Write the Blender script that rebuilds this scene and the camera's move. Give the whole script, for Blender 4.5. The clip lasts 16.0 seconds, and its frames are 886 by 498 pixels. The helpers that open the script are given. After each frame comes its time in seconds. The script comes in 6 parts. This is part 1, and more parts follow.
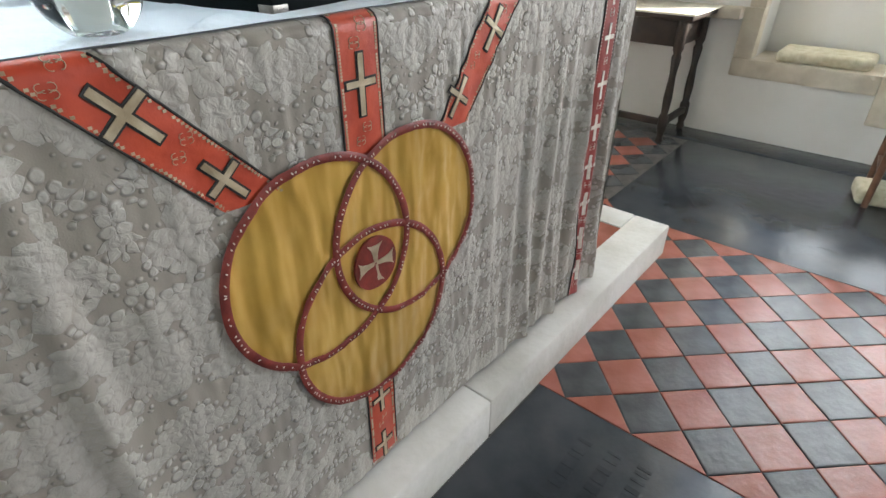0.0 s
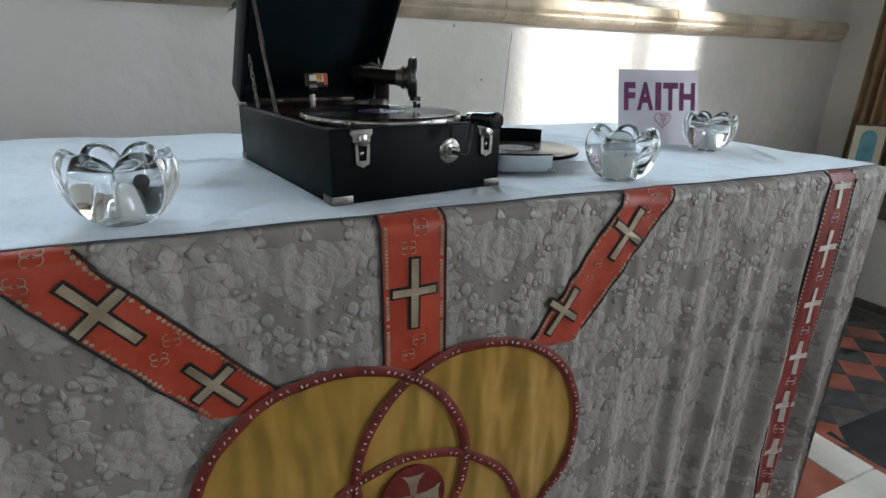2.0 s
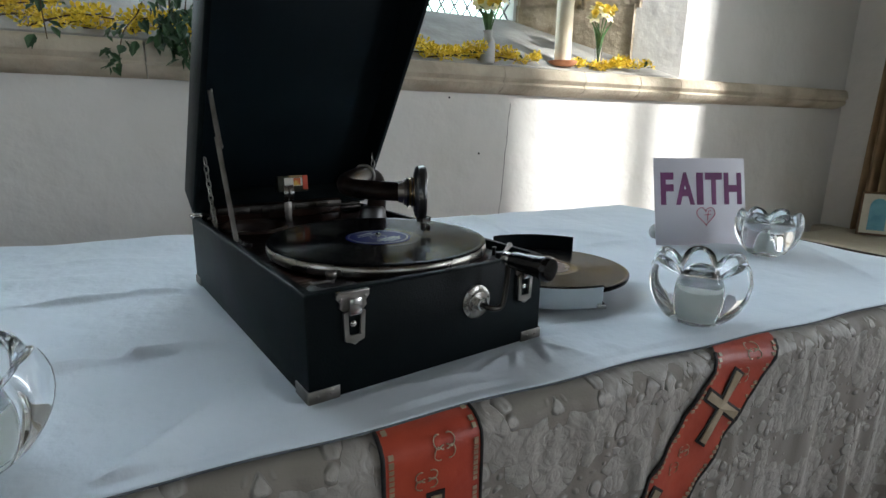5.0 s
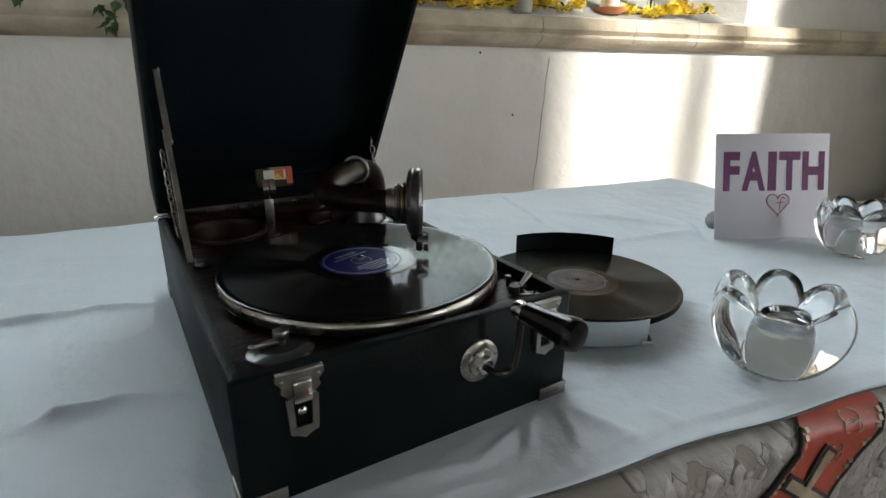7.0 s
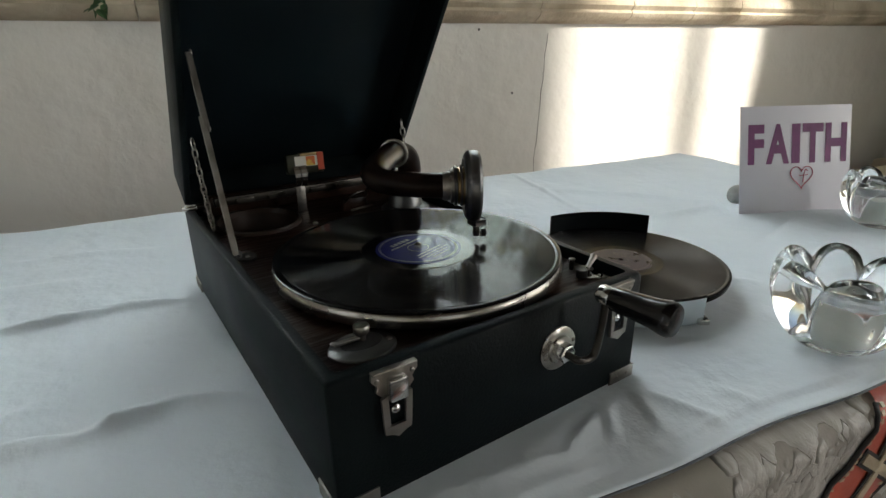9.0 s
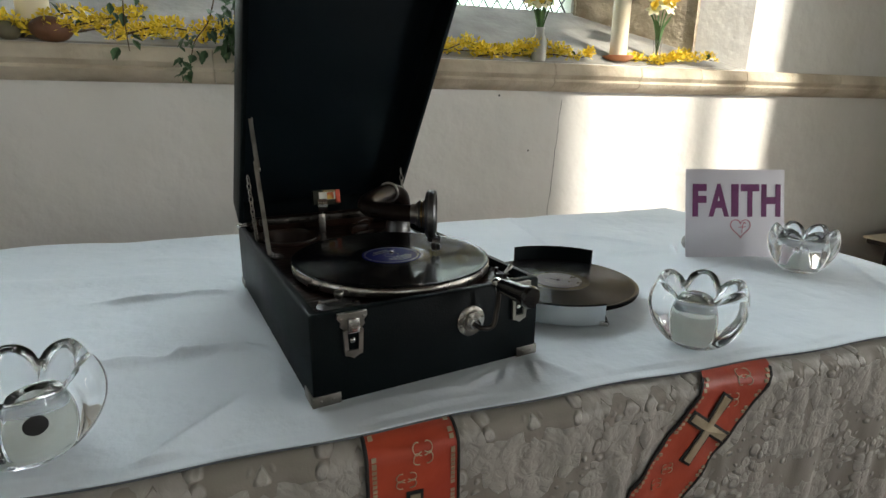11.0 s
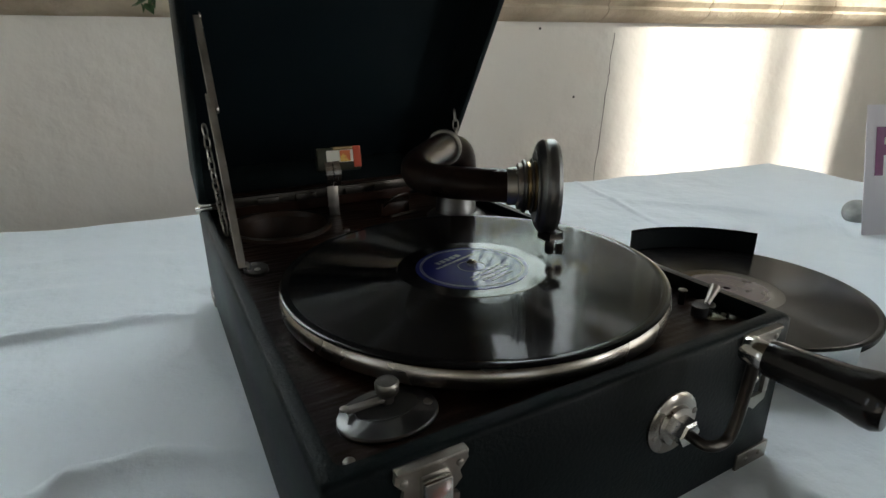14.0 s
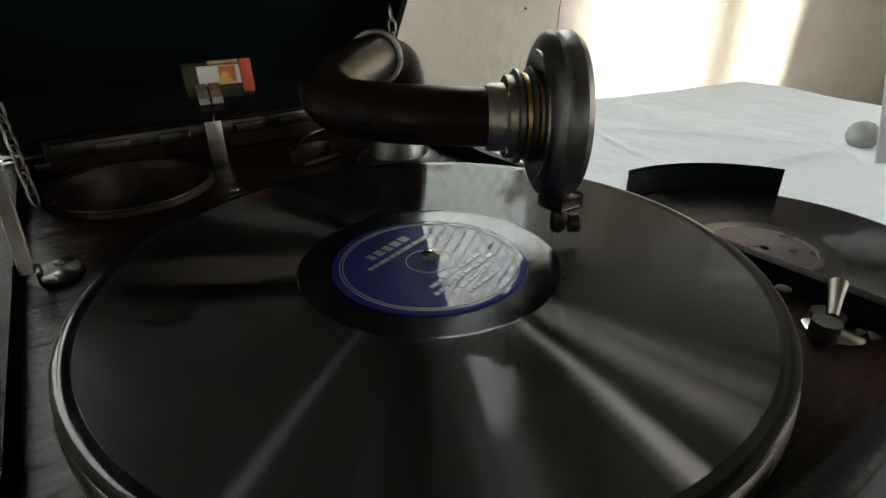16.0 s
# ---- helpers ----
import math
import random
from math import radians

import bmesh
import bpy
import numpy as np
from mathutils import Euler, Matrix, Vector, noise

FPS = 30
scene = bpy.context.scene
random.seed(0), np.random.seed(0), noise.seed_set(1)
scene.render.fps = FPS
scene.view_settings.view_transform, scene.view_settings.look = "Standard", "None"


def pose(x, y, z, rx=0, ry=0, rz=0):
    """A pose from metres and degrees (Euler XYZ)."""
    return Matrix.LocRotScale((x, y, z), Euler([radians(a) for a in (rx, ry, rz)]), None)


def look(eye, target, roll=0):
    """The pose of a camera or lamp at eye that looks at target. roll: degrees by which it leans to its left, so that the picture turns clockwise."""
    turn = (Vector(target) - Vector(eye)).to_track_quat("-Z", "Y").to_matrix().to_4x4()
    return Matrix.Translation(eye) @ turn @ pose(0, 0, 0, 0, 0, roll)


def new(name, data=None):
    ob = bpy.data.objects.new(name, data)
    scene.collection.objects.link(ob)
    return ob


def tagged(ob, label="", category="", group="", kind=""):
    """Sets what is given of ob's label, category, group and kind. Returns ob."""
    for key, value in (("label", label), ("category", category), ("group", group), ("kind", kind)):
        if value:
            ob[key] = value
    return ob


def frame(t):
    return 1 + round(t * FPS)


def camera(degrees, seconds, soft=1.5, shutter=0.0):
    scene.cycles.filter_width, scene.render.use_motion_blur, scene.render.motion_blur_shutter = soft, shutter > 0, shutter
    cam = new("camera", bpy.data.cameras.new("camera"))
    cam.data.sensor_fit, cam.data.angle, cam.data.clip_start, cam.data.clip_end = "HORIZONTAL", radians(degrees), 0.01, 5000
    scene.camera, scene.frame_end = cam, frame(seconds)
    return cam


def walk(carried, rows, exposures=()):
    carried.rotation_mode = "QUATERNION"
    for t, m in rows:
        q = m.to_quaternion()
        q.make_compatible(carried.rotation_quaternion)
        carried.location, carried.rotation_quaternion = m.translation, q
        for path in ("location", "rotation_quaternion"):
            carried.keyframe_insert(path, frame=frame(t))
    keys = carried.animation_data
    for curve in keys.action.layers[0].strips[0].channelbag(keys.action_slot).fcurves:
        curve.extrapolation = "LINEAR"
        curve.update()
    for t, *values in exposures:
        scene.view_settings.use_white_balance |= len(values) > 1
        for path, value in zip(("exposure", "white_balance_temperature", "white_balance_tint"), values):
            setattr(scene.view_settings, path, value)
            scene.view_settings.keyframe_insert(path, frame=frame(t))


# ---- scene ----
cam = camera(79.2, 16.0)
METRES, EYE, TILT, LEAN, TURN = 8.0, 1.5, 0.0, 0.0, 0.0
PATH = [
    (0, (-0.578, -0.682, 1.122), (0.717, 0.429, 0.079), -0.2),
    (0.5, (-0.468, -0.586, 1.132), (0.694, 0.762, 0.22), -0.5),
    (1, (-0.408, -0.54, 1.137), (0.656, 0.931, 0.3), -1.8),
    (1.5, (-0.349, -0.561, 1.158), (0.562, 1.039, 0.377), -0.1),
    (2, (-0.243, -0.624, 1.19), (0.557, 1.088, 0.535), 1.2),
    (2.5, (-0.197, -0.619, 1.21), (0.553, 1.151, 0.661), 2.3),
    (3, (-0.212, -0.544, 1.235), (0.511, 1.249, 0.725), 2.4),
    (3.5, (-0.207, -0.475, 1.241), (0.54, 1.313, 0.745), 1.8),
    (4, (-0.202, -0.413, 1.243), (0.627, 1.346, 0.774), 1.8),
    (4.5, (-0.193, -0.381, 1.246), (0.691, 1.354, 0.788), 1.1),
    (7, (-0.067, -0.234, 1.291), (0.655, 1.517, 0.649), 0.5),
    (7.5, (-0.096, -0.162, 1.281), (0.63, 1.563, 0.575), 0.2),
    (8, (-0.127, -0.114, 1.279), (0.627, 1.583, 0.536), -0.6),
    (8.5, (-0.13, -0.129, 1.283), (0.638, 1.564, 0.544), -0.7),
    (9, (-0.125, -0.189, 1.289), (0.642, 1.517, 0.581), -0.7),
    (9.5, (-0.118, -0.283, 1.3), (0.622, 1.452, 0.634), 0.5),
    (10, (-0.121, -0.375, 1.314), (0.551, 1.408, 0.708), 1.0),
    (12.5, (-0.113, -0.449, 1.311), (0.506, 1.385, 0.809), 0.6),
    (13, (-0.092, -0.397, 1.302), (0.498, 1.437, 0.768), 0.5),
    (13.5, (-0.089, -0.251, 1.277), (0.494, 1.569, 0.686), 0.7),
    (14, (-0.087, -0.08, 1.252), (0.521, 1.705, 0.583), -0.6),
    (14.5, (-0.07, 0.017, 1.234), (0.661, 1.708, 0.455), -1.4),
    (15, (-0.055, 0.055, 1.221), (0.741, 1.665, 0.341), -0.8),
    (15.5, (-0.043, 0.063, 1.218), (0.75, 1.651, 0.297), -0.4),
    (16, (-0.031, 0.07, 1.218), (0.722, 1.683, 0.306), -0.5),
]
EXPOSURES = [(0.0, 2.25, 6150, 10), (0.5, 1.82, 6050, 10), (1.0, 1.5, 5950, 10), (2.0, 1.25, 5900, 10), (3.5, 1.0, 5700, 10), (4.5, 0.93, 5800, 10), (7.0, 0.98, 6400, 10), (9.0, 1.02, 6700, 10), (12.5, 1.02, 6500, 10), (14.5, 1.07, 6750, 10), (16.0, 1.3, 7200, 10)]
walk(cam, [(t, look(eye, target, roll)) for t, eye, target, roll in PATH], EXPOSURES)

# ==== world, sun and large lights ====
SUN_DIR = Vector((-1.22, 1.436, -0.84)).normalized()
world = bpy.data.worlds.new("sky")
scene.world = world
world.use_nodes = True
wt = world.node_tree
sky = wt.nodes.new("ShaderNodeTexSky")
sky.sky_type, sky.sun_disc = "NISHITA", False
sky.sun_elevation = math.asin(-SUN_DIR.z)
sky.sun_rotation = math.atan2(-SUN_DIR.x, -SUN_DIR.y)
wt.links.new(sky.outputs[0], wt.nodes["Background"].inputs[0])
wt.nodes["Background"].inputs[1].default_value = 0.05

sun = new("sun", bpy.data.lights.new("sun", "SUN"))
sun.data.energy, sun.data.angle, sun.data.color = 5.0, radians(2.6), (1.0, 0.94, 0.84)
sun.matrix_world = look((12, -8, 8), Vector((12, -8, 8)) + SUN_DIR)


def opening_lamp(name, x, y, z, rz, w, h, power, color):
    """Area lamp added in a wall opening to stand in for sky light."""
    d = bpy.data.lights.new(name, "AREA")
    d.shape, d.size, d.size_y, d.energy, d.color = "RECTANGLE", w, h, power, color
    ob = new(name, d)
    ob.matrix_world = pose(x, y, z, 90, 0, rz)
    return ob


# Only the seat window is known; the other lamps fill through unseen openings.
opening_lamp("fill_light_south", 3.86, -3.25, 2.05, 90, 1.0, 2.1, 38, (0.96, 0.98, 1.0))
opening_lamp("sky_light_seat", 3.985, -0.95, 2.2, 90, 1.3, 2.3, 14, (1.0, 0.98, 0.95))
opening_lamp("fill_light_north", -3.86, -3.6, 2.2, -90, 1.3, 2.2, 1.5, (0.90, 0.95, 1.0))
opening_lamp("fill_light_north_near", -3.86, -0.6, 2.1, -90, 0.32, 1.6, 1.8, (0.90, 0.95, 1.0))
opening_lamp("fill_light_west", 0.6, -7.92, 2.6, 0, 1.2, 3.0, 4, (0.92, 0.96, 1.0))

# ==== materials ====


def principled(name):
    m = bpy.data.materials.new(name)
    m.use_nodes = True
    return m, m.node_tree, m.node_tree.nodes["Principled BSDF"]


def mat(name, c1, c2=None, scale=6.0, rough=0.6, metal=0.0, bump=0.0, bscale=60.0, fine=0.0, fscale=250.0, coat=0.0, sheen=0.0, rvar=0.12, spec=0.5, detail=6.0, soft=(0.35, 0.65), stretch=None):
    """A surface with two scales of variation: broad patches of colour and gloss, fine relief."""
    m, t, b = principled(name)
    L = t.links.new
    co = t.nodes.new("ShaderNodeTexCoord")
    n1 = t.nodes.new("ShaderNodeTexNoise")
    n1.inputs["Scale"].default_value, n1.inputs["Detail"].default_value = scale, detail
    L(co.outputs["Object"], n1.inputs["Vector"])
    ramp = t.nodes.new("ShaderNodeValToRGB")
    ramp.color_ramp.elements[0].position, ramp.color_ramp.elements[1].position = soft
    ramp.color_ramp.elements[0].color = (*c1, 1)
    ramp.color_ramp.elements[1].color = (*(c2 or c1), 1)
    L(n1.outputs["Fac"], ramp.inputs["Fac"])
    L(ramp.outputs["Color"], b.inputs["Base Color"])
    b.inputs["Metallic"].default_value = metal
    b.inputs["Specular IOR Level"].default_value = spec
    b.inputs["Coat Weight"].default_value = coat
    b.inputs["Sheen Weight"].default_value = sheen
    mr = t.nodes.new("ShaderNodeMapRange")
    mr.inputs["To Min"].default_value, mr.inputs["To Max"].default_value = max(0.02, rough - rvar), min(1.0, rough + rvar)
    L(n1.outputs["Fac"], mr.inputs["Value"])
    L(mr.outputs["Result"], b.inputs["Roughness"])
    last = None
    for amount, s in ((bump, bscale), (fine, fscale)):
        if amount:
            n = t.nodes.new("ShaderNodeTexNoise")
            n.inputs["Scale"].default_value, n.inputs["Detail"].default_value = s, 5
            if stretch and s == bscale:
                n.inputs["Detail"].default_value = 1.2
                mp = t.nodes.new("ShaderNodeMapping")
                mp.inputs["Scale"].default_value = stretch
                L(co.outputs["Object"], mp.inputs["Vector"])
                L(mp.outputs[0], n.inputs["Vector"])
            else:
                L(co.outputs["Object"], n.inputs["Vector"])
            bp = t.nodes.new("ShaderNodeBump")
            bp.inputs["Strength"].default_value, bp.inputs["Distance"].default_value = amount, 0.4 / s
            L(n.outputs["Fac"], bp.inputs["Height"])
            if last:
                L(last, bp.inputs["Normal"])
            last = bp.outputs["Normal"]
    if last:
        L(last, b.inputs["Normal"])
    return m


def glass(name, color=(1, 1, 1), rough=0.0, ior=1.5):
    m, t, b = principled(name)
    b.inputs["Base Color"].default_value = (*color, 1)
    b.inputs["Roughness"].default_value = rough
    b.inputs["IOR"].default_value = ior
    b.inputs["Transmission Weight"].default_value = 1.0
    return m


def damask(name):
    """Silver brocade: mirrored leafy scrolls woven shiny on a matt ground, raised a little."""
    m, t, b = principled(name)
    L = t.links.new
    co, sp, cb = t.nodes.new("ShaderNodeTexCoord"), t.nodes.new("ShaderNodeSeparateXYZ"), t.nodes.new("ShaderNodeCombineXYZ")
    L(co.outputs["Object"], sp.inputs[0])
    fold = t.nodes.new("ShaderNodeMath")
    fold.operation, fold.inputs[1].default_value = "PINGPONG", 0.135
    L(sp.outputs["X"], fold.inputs[0])
    ys = t.nodes.new("ShaderNodeMath")
    ys.operation, ys.inputs[1].default_value = "MULTIPLY", 0.25
    L(sp.outputs["Y"], ys.inputs[0])
    for src, k in ((fold.outputs[0], 0), (ys.outputs[0], 1), (sp.outputs["Z"], 2)):
        L(src, cb.inputs[k])

    def noisy(scale, detail, twist):
        n = t.nodes.new("ShaderNodeTexNoise")
        n.inputs["Scale"].default_value, n.inputs["Detail"].default_value, n.inputs["Distortion"].default_value = scale, detail, twist
        L(cb.outputs[0], n.inputs["Vector"])
        return n.outputs["Fac"]

    def ramped(src, lo, hi):
        r = t.nodes.new("ShaderNodeMapRange")
        r.interpolation_type = "SMOOTHSTEP"
        r.inputs["From Min"].default_value, r.inputs["From Max"].default_value = lo, hi
        L(src, r.inputs["Value"])
        return r.outputs["Result"]

    warp = t.nodes.new("ShaderNodeVectorMath")
    warp.operation, warp.inputs[1].default_value = "MULTIPLY_ADD", (0.022, 0.022, 0.022)
    wn = t.nodes.new("ShaderNodeTexNoise")
    wn.inputs["Scale"].default_value = 15
    L(cb.outputs[0], wn.inputs["Vector"])
    L(wn.outputs["Color"], warp.inputs[0])
    L(cb.outputs[0], warp.inputs[2])
    # Petals are whole cells: a cluster takes or leaves each one, which scallops its outline.
    lobes = t.nodes.new("ShaderNodeTexVoronoi")
    lobes.feature = "SMOOTH_F1"
    lobes.inputs["Scale"].default_value, lobes.inputs["Smoothness"].default_value, lobes.inputs["Randomness"].default_value = 68, 0.18, 0.85
    L(warp.outputs[0], lobes.inputs["Vector"])
    clump = t.nodes.new("ShaderNodeTexNoise")
    clump.inputs["Scale"].default_value, clump.inputs["Detail"].default_value, clump.inputs["Distortion"].default_value = 19, 1.2, 0.5
    L(lobes.outputs["Position"], clump.inputs["Vector"])
    edge = t.nodes.new("ShaderNodeMath")
    edge.operation, edge.inputs[1].default_value = "MULTIPLY_ADD", -0.17
    L(lobes.outputs["Distance"], edge.inputs[0])
    L(clump.outputs["Fac"], edge.inputs[2])
    leaf = ramped(edge.outputs[0], 0.335, 0.385)
    petal = t.nodes.new("ShaderNodeMixRGB")
    petal.inputs[0].default_value = 0.32
    L(ramped(lobes.outputs["Distance"], 0.92, 0.30), petal.inputs[1])
    L(ramped(noisy(52, 3.0, 1.8), 0.34, 0.64), petal.inputs[2])
    vm = t.nodes.new("ShaderNodeMath")
    vm.operation = "MULTIPLY"
    half = t.nodes.new("ShaderNodeMath")
    half.operation, half.inputs[1].default_value, half.inputs[2].default_value = "MULTIPLY_ADD", 0.55, 0.75
    L(petal.outputs[0], half.inputs[0])
    L(leaf, vm.inputs[0])
    L(half.outputs[0], vm.inputs[1])
    mixf = t.nodes.new("ShaderNodeMath")
    mixf.operation, mixf.inputs[1].default_value = "MULTIPLY", 0.69
    mixf.use_clamp = True
    L(vm.outputs[0], mixf.inputs[0])
    mix = t.nodes.new("ShaderNodeMixRGB")
    mix.inputs[1].default_value = (0.262, 0.236, 0.198, 1)
    mix.inputs[2].default_value = (0.405, 0.381, 0.342, 1)
    L(mixf.outputs[0], mix.inputs[0])
    L(mix.outputs[0], b.inputs["Base Color"])
    r = t.nodes.new("ShaderNodeMapRange")
    r.inputs["To Min"].default_value, r.inputs["To Max"].default_value = 0.70, 0.40
    L(leaf, r.inputs["Value"])
    L(r.outputs[0], b.inputs["Roughness"])
    b.inputs["Sheen Weight"].default_value = 0.2
    weave = t.nodes.new("ShaderNodeTexNoise")
    weave.inputs["Scale"].default_value, weave.inputs["Detail"].default_value = 420, 2
    L(co.outputs["Object"], weave.inputs["Vector"])
    b1 = t.nodes.new("ShaderNodeBump")
    b1.inputs["Strength"].default_value, b1.inputs["Distance"].default_value = 0.60, 0.006
    L(vm.outputs[0], b1.inputs["Height"])
    b2 = t.nodes.new("ShaderNodeBump")
    b2.inputs["Strength"].default_value, b2.inputs["Distance"].default_value = 0.25, 0.0012
    L(weave.outputs["Fac"], b2.inputs["Height"])
    L(b1.outputs[0], b2.inputs["Normal"])
    L(b2.outputs[0], b.inputs["Normal"])
    return m


def vinyl(name, spec=0.12, coat=0.28, wall=0.012):
    """Shellac with fine grooves: the gloss is drawn out across them, in fans about the centre."""
    m, t, b = principled(name)
    L = t.links.new
    b.inputs["Base Color"].default_value = (0.004, 0.004, 0.0045, 1)
    b.inputs["Roughness"].default_value = 0.20
    b.inputs["Anisotropic"].default_value = 0.95
    b.inputs["Anisotropic Rotation"].default_value = 0.25
    b.inputs["Specular IOR Level"].default_value = spec
    tg = t.nodes.new("ShaderNodeTangent")
    tg.direction_type, tg.axis = "RADIAL", "Z"
    L(tg.outputs[0], b.inputs["Tangent"])
    b.inputs["Coat Weight"].default_value = coat
    b.inputs["Coat Roughness"].default_value = 0.055
    # The two walls of the grooves, tilted outwards and inwards.
    co, flat, unit = t.nodes.new("ShaderNodeTexCoord"), t.nodes.new("ShaderNodeVectorMath"), t.nodes.new("ShaderNodeVectorMath")
    flat.operation, flat.inputs[1].default_value = "MULTIPLY", (1, 1, 0)
    unit.operation = "NORMALIZE"
    L(co.outputs["Object"], flat.inputs[0])
    L(flat.outputs[0], unit.inputs[0])
    last = b.outputs[0]
    for s in (1.15, -1.15):
        tilt, turn, walls, both = t.nodes.new("ShaderNodeVectorMath"), t.nodes.new("ShaderNodeVectorTransform"), t.nodes.new("ShaderNodeBsdfAnisotropic"), t.nodes.new("ShaderNodeAddShader")
        tilt.operation = "MULTIPLY_ADD"
        tilt.inputs[1].default_value, tilt.inputs[2].default_value = (s, s, 0), (0, 0, 1)
        L(unit.outputs[0], tilt.inputs[0])
        turn.vector_type, turn.convert_from, turn.convert_to = "NORMAL", "OBJECT", "WORLD"
        L(tilt.outputs[0], turn.inputs[0])
        L(turn.outputs[0], walls.inputs["Normal"])
        L(tg.outputs[0], walls.inputs["Tangent"])
        walls.inputs["Color"].default_value = (wall, wall, wall, 1)
        walls.inputs["Roughness"].default_value = 0.19
        walls.inputs["Anisotropy"].default_value = 0.78
        walls.inputs["Rotation"].default_value = 0.0
        L(last, both.inputs[0])
        L(walls.outputs[0], both.inputs[1])
        last = both.outputs[0]
    L(last, t.nodes["Material Output"].inputs[0])
    return m


def leaded_backdrop(name, strength):
    """What is seen outside a window: bright sky over garden green."""
    m = bpy.data.materials.new(name)
    m.use_nodes = True
    t = m.node_tree
    t.nodes.clear()
    L = t.links.new
    out, em = t.nodes.new("ShaderNodeOutputMaterial"), t.nodes.new("ShaderNodeEmission")
    co, sp = t.nodes.new("ShaderNodeTexCoord"), t.nodes.new("ShaderNodeSeparateXYZ")
    L(co.outputs["Object"], sp.inputs[0])
    n = t.nodes.new("ShaderNodeTexNoise")
    n.inputs["Scale"].default_value, n.inputs["Detail"].default_value = 1.6, 8
    L(co.outputs["Object"], n.inputs["Vector"])
    a = t.nodes.new("ShaderNodeMath")
    a.operation = "MULTIPLY_ADD"
    a.inputs[1].default_value = 4.5
    L(n.outputs["Fac"], a.inputs[0])
    L(sp.outputs["Z"], a.inputs[2])
    ramp = t.nodes.new("ShaderNodeValToRGB")
    ramp.color_ramp.elements[0].position, ramp.color_ramp.elements[0].color = 0.42, (0.20, 0.33, 0.22, 1)
    ramp.color_ramp.elements[1].position, ramp.color_ramp.elements[1].color = 0.72, (0.86, 0.93, 1.0, 1)
    d = t.nodes.new("ShaderNodeMath")
    d.operation = "DIVIDE"
    d.inputs[1].default_value = 9.0
    L(a.outputs[0], d.inputs[0])
    L(d.outputs[0], ramp.inputs["Fac"])
    L(ramp.outputs[0], em.inputs[0])
    em.inputs[1].default_value = strength
    L(em.outputs[0], out.inputs[0])
    return m


M_PLASTER = mat("white_plaster", (0.66, 0.645, 0.60), (0.74, 0.725, 0.69), 1.6, 0.85, bump=0.25, bscale=14, fine=0.15, fscale=120)
M_STONE = mat("limestone", (0.50, 0.44, 0.34), (0.64, 0.58, 0.47), 7, 0.85, bump=0.45, bscale=35, fine=0.3, fscale=180)
M_SILL = mat("weathered_sill_stone", (0.34, 0.28, 0.20), (0.62, 0.55, 0.43), 5, 0.85, bump=0.5, bscale=35, fine=0.3, fscale=180, soft=(0.3, 0.62))
M_ROUGHSTONE = mat("rough_stone", (0.36, 0.29, 0.20), (0.60, 0.52, 0.40), 9, 0.9, bump=1.0, bscale=28, fine=0.5, fscale=140)
M_KERB = mat("pale_step_stone", (0.52, 0.50, 0.45), (0.66, 0.64, 0.60), 5, 0.7, bump=0.3, bscale=40, fine=0.2)
M_RED = mat("red_quarry_tile", (0.27, 0.085, 0.055), (0.36, 0.13, 0.095), 9, 0.20, bump=0.15, bscale=30, fine=0.1)
M_BLACK = mat("black_quarry_tile", (0.045, 0.048, 0.052), (0.085, 0.088, 0.092), 9, 0.19, bump=0.15, bscale=30, fine=0.1)
M_SLATE = mat("black_ledger_stone", (0.022, 0.026, 0.032), (0.05, 0.056, 0.064), 4, 0.20, bump=0.12, bscale=24, fine=0.1)
M_GROUT = mat("floor_mortar", (0.05, 0.045, 0.04), (0.10, 0.09, 0.08), 20, 0.95)
M_OAK = mat("dark_oak", (0.010, 0.006, 0.004), (0.032, 0.018, 0.011), 12, 0.45, bump=0.25, bscale=60)
M_CEIL = mat("unseen_dark_roof", (0.05, 0.032, 0.020), (0.10, 0.066, 0.042), 3, 0.8)
M_GLASSPANE = glass("window_glass", (0.96, 0.99, 0.97), 0.02, 1.02)
M_LEAD = mat("lead_came", (0.05, 0.052, 0.055), (0.10, 0.10, 0.105), 20, 0.6, metal=0.3)
M_DAMASK = damask("silver_damask")
M_LINEN = mat("pale_blue_linen", (0.66, 0.73, 0.79), (0.72, 0.78, 0.83), 3, 0.8, bump=0.3, bscale=22, fine=0.15, fscale=600, sheen=0.1)
M_WINESILK = mat("wine_red_silk", (0.20, 0.024, 0.018), (0.30, 0.042, 0.030), 18, 0.45, bump=0.15, bscale=60, fine=0.2, fscale=500, sheen=0.03)
M_REDSILK = mat("red_silk", (0.38, 0.044, 0.018), (0.52, 0.075, 0.03), 14, 0.42, bump=0.15, bscale=60, fine=0.2, fscale=500, sheen=0.08)
M_DARKRED = mat("dark_red_silk", (0.13, 0.017, 0.013), (0.22, 0.032, 0.022), 40, 0.5, bump=0.3, bscale=200)
M_GOLD = mat("gold_silk", (0.47, 0.275, 0.040), (0.60, 0.37, 0.070), 5, 0.33, metal=0.3, bump=0.5, bscale=9, stretch=(2.4, 0.3, 0.7), fine=0.25, fscale=420, sheen=0.2)
M_GOLDTHREAD = mat("gold_thread", (0.34, 0.27, 0.17), (0.52, 0.44, 0.31), 30, 0.45, metal=0.25, bump=0.3, bscale=400)
M_PALETHREAD = mat("pale_thread", (0.62, 0.58, 0.50), (0.78, 0.75, 0.68), 60, 0.55, bump=0.3, bscale=500)
M_BLACKCORD = mat("black_cord", (0.012, 0.011, 0.010), (0.03, 0.027, 0.024), 80, 0.7)
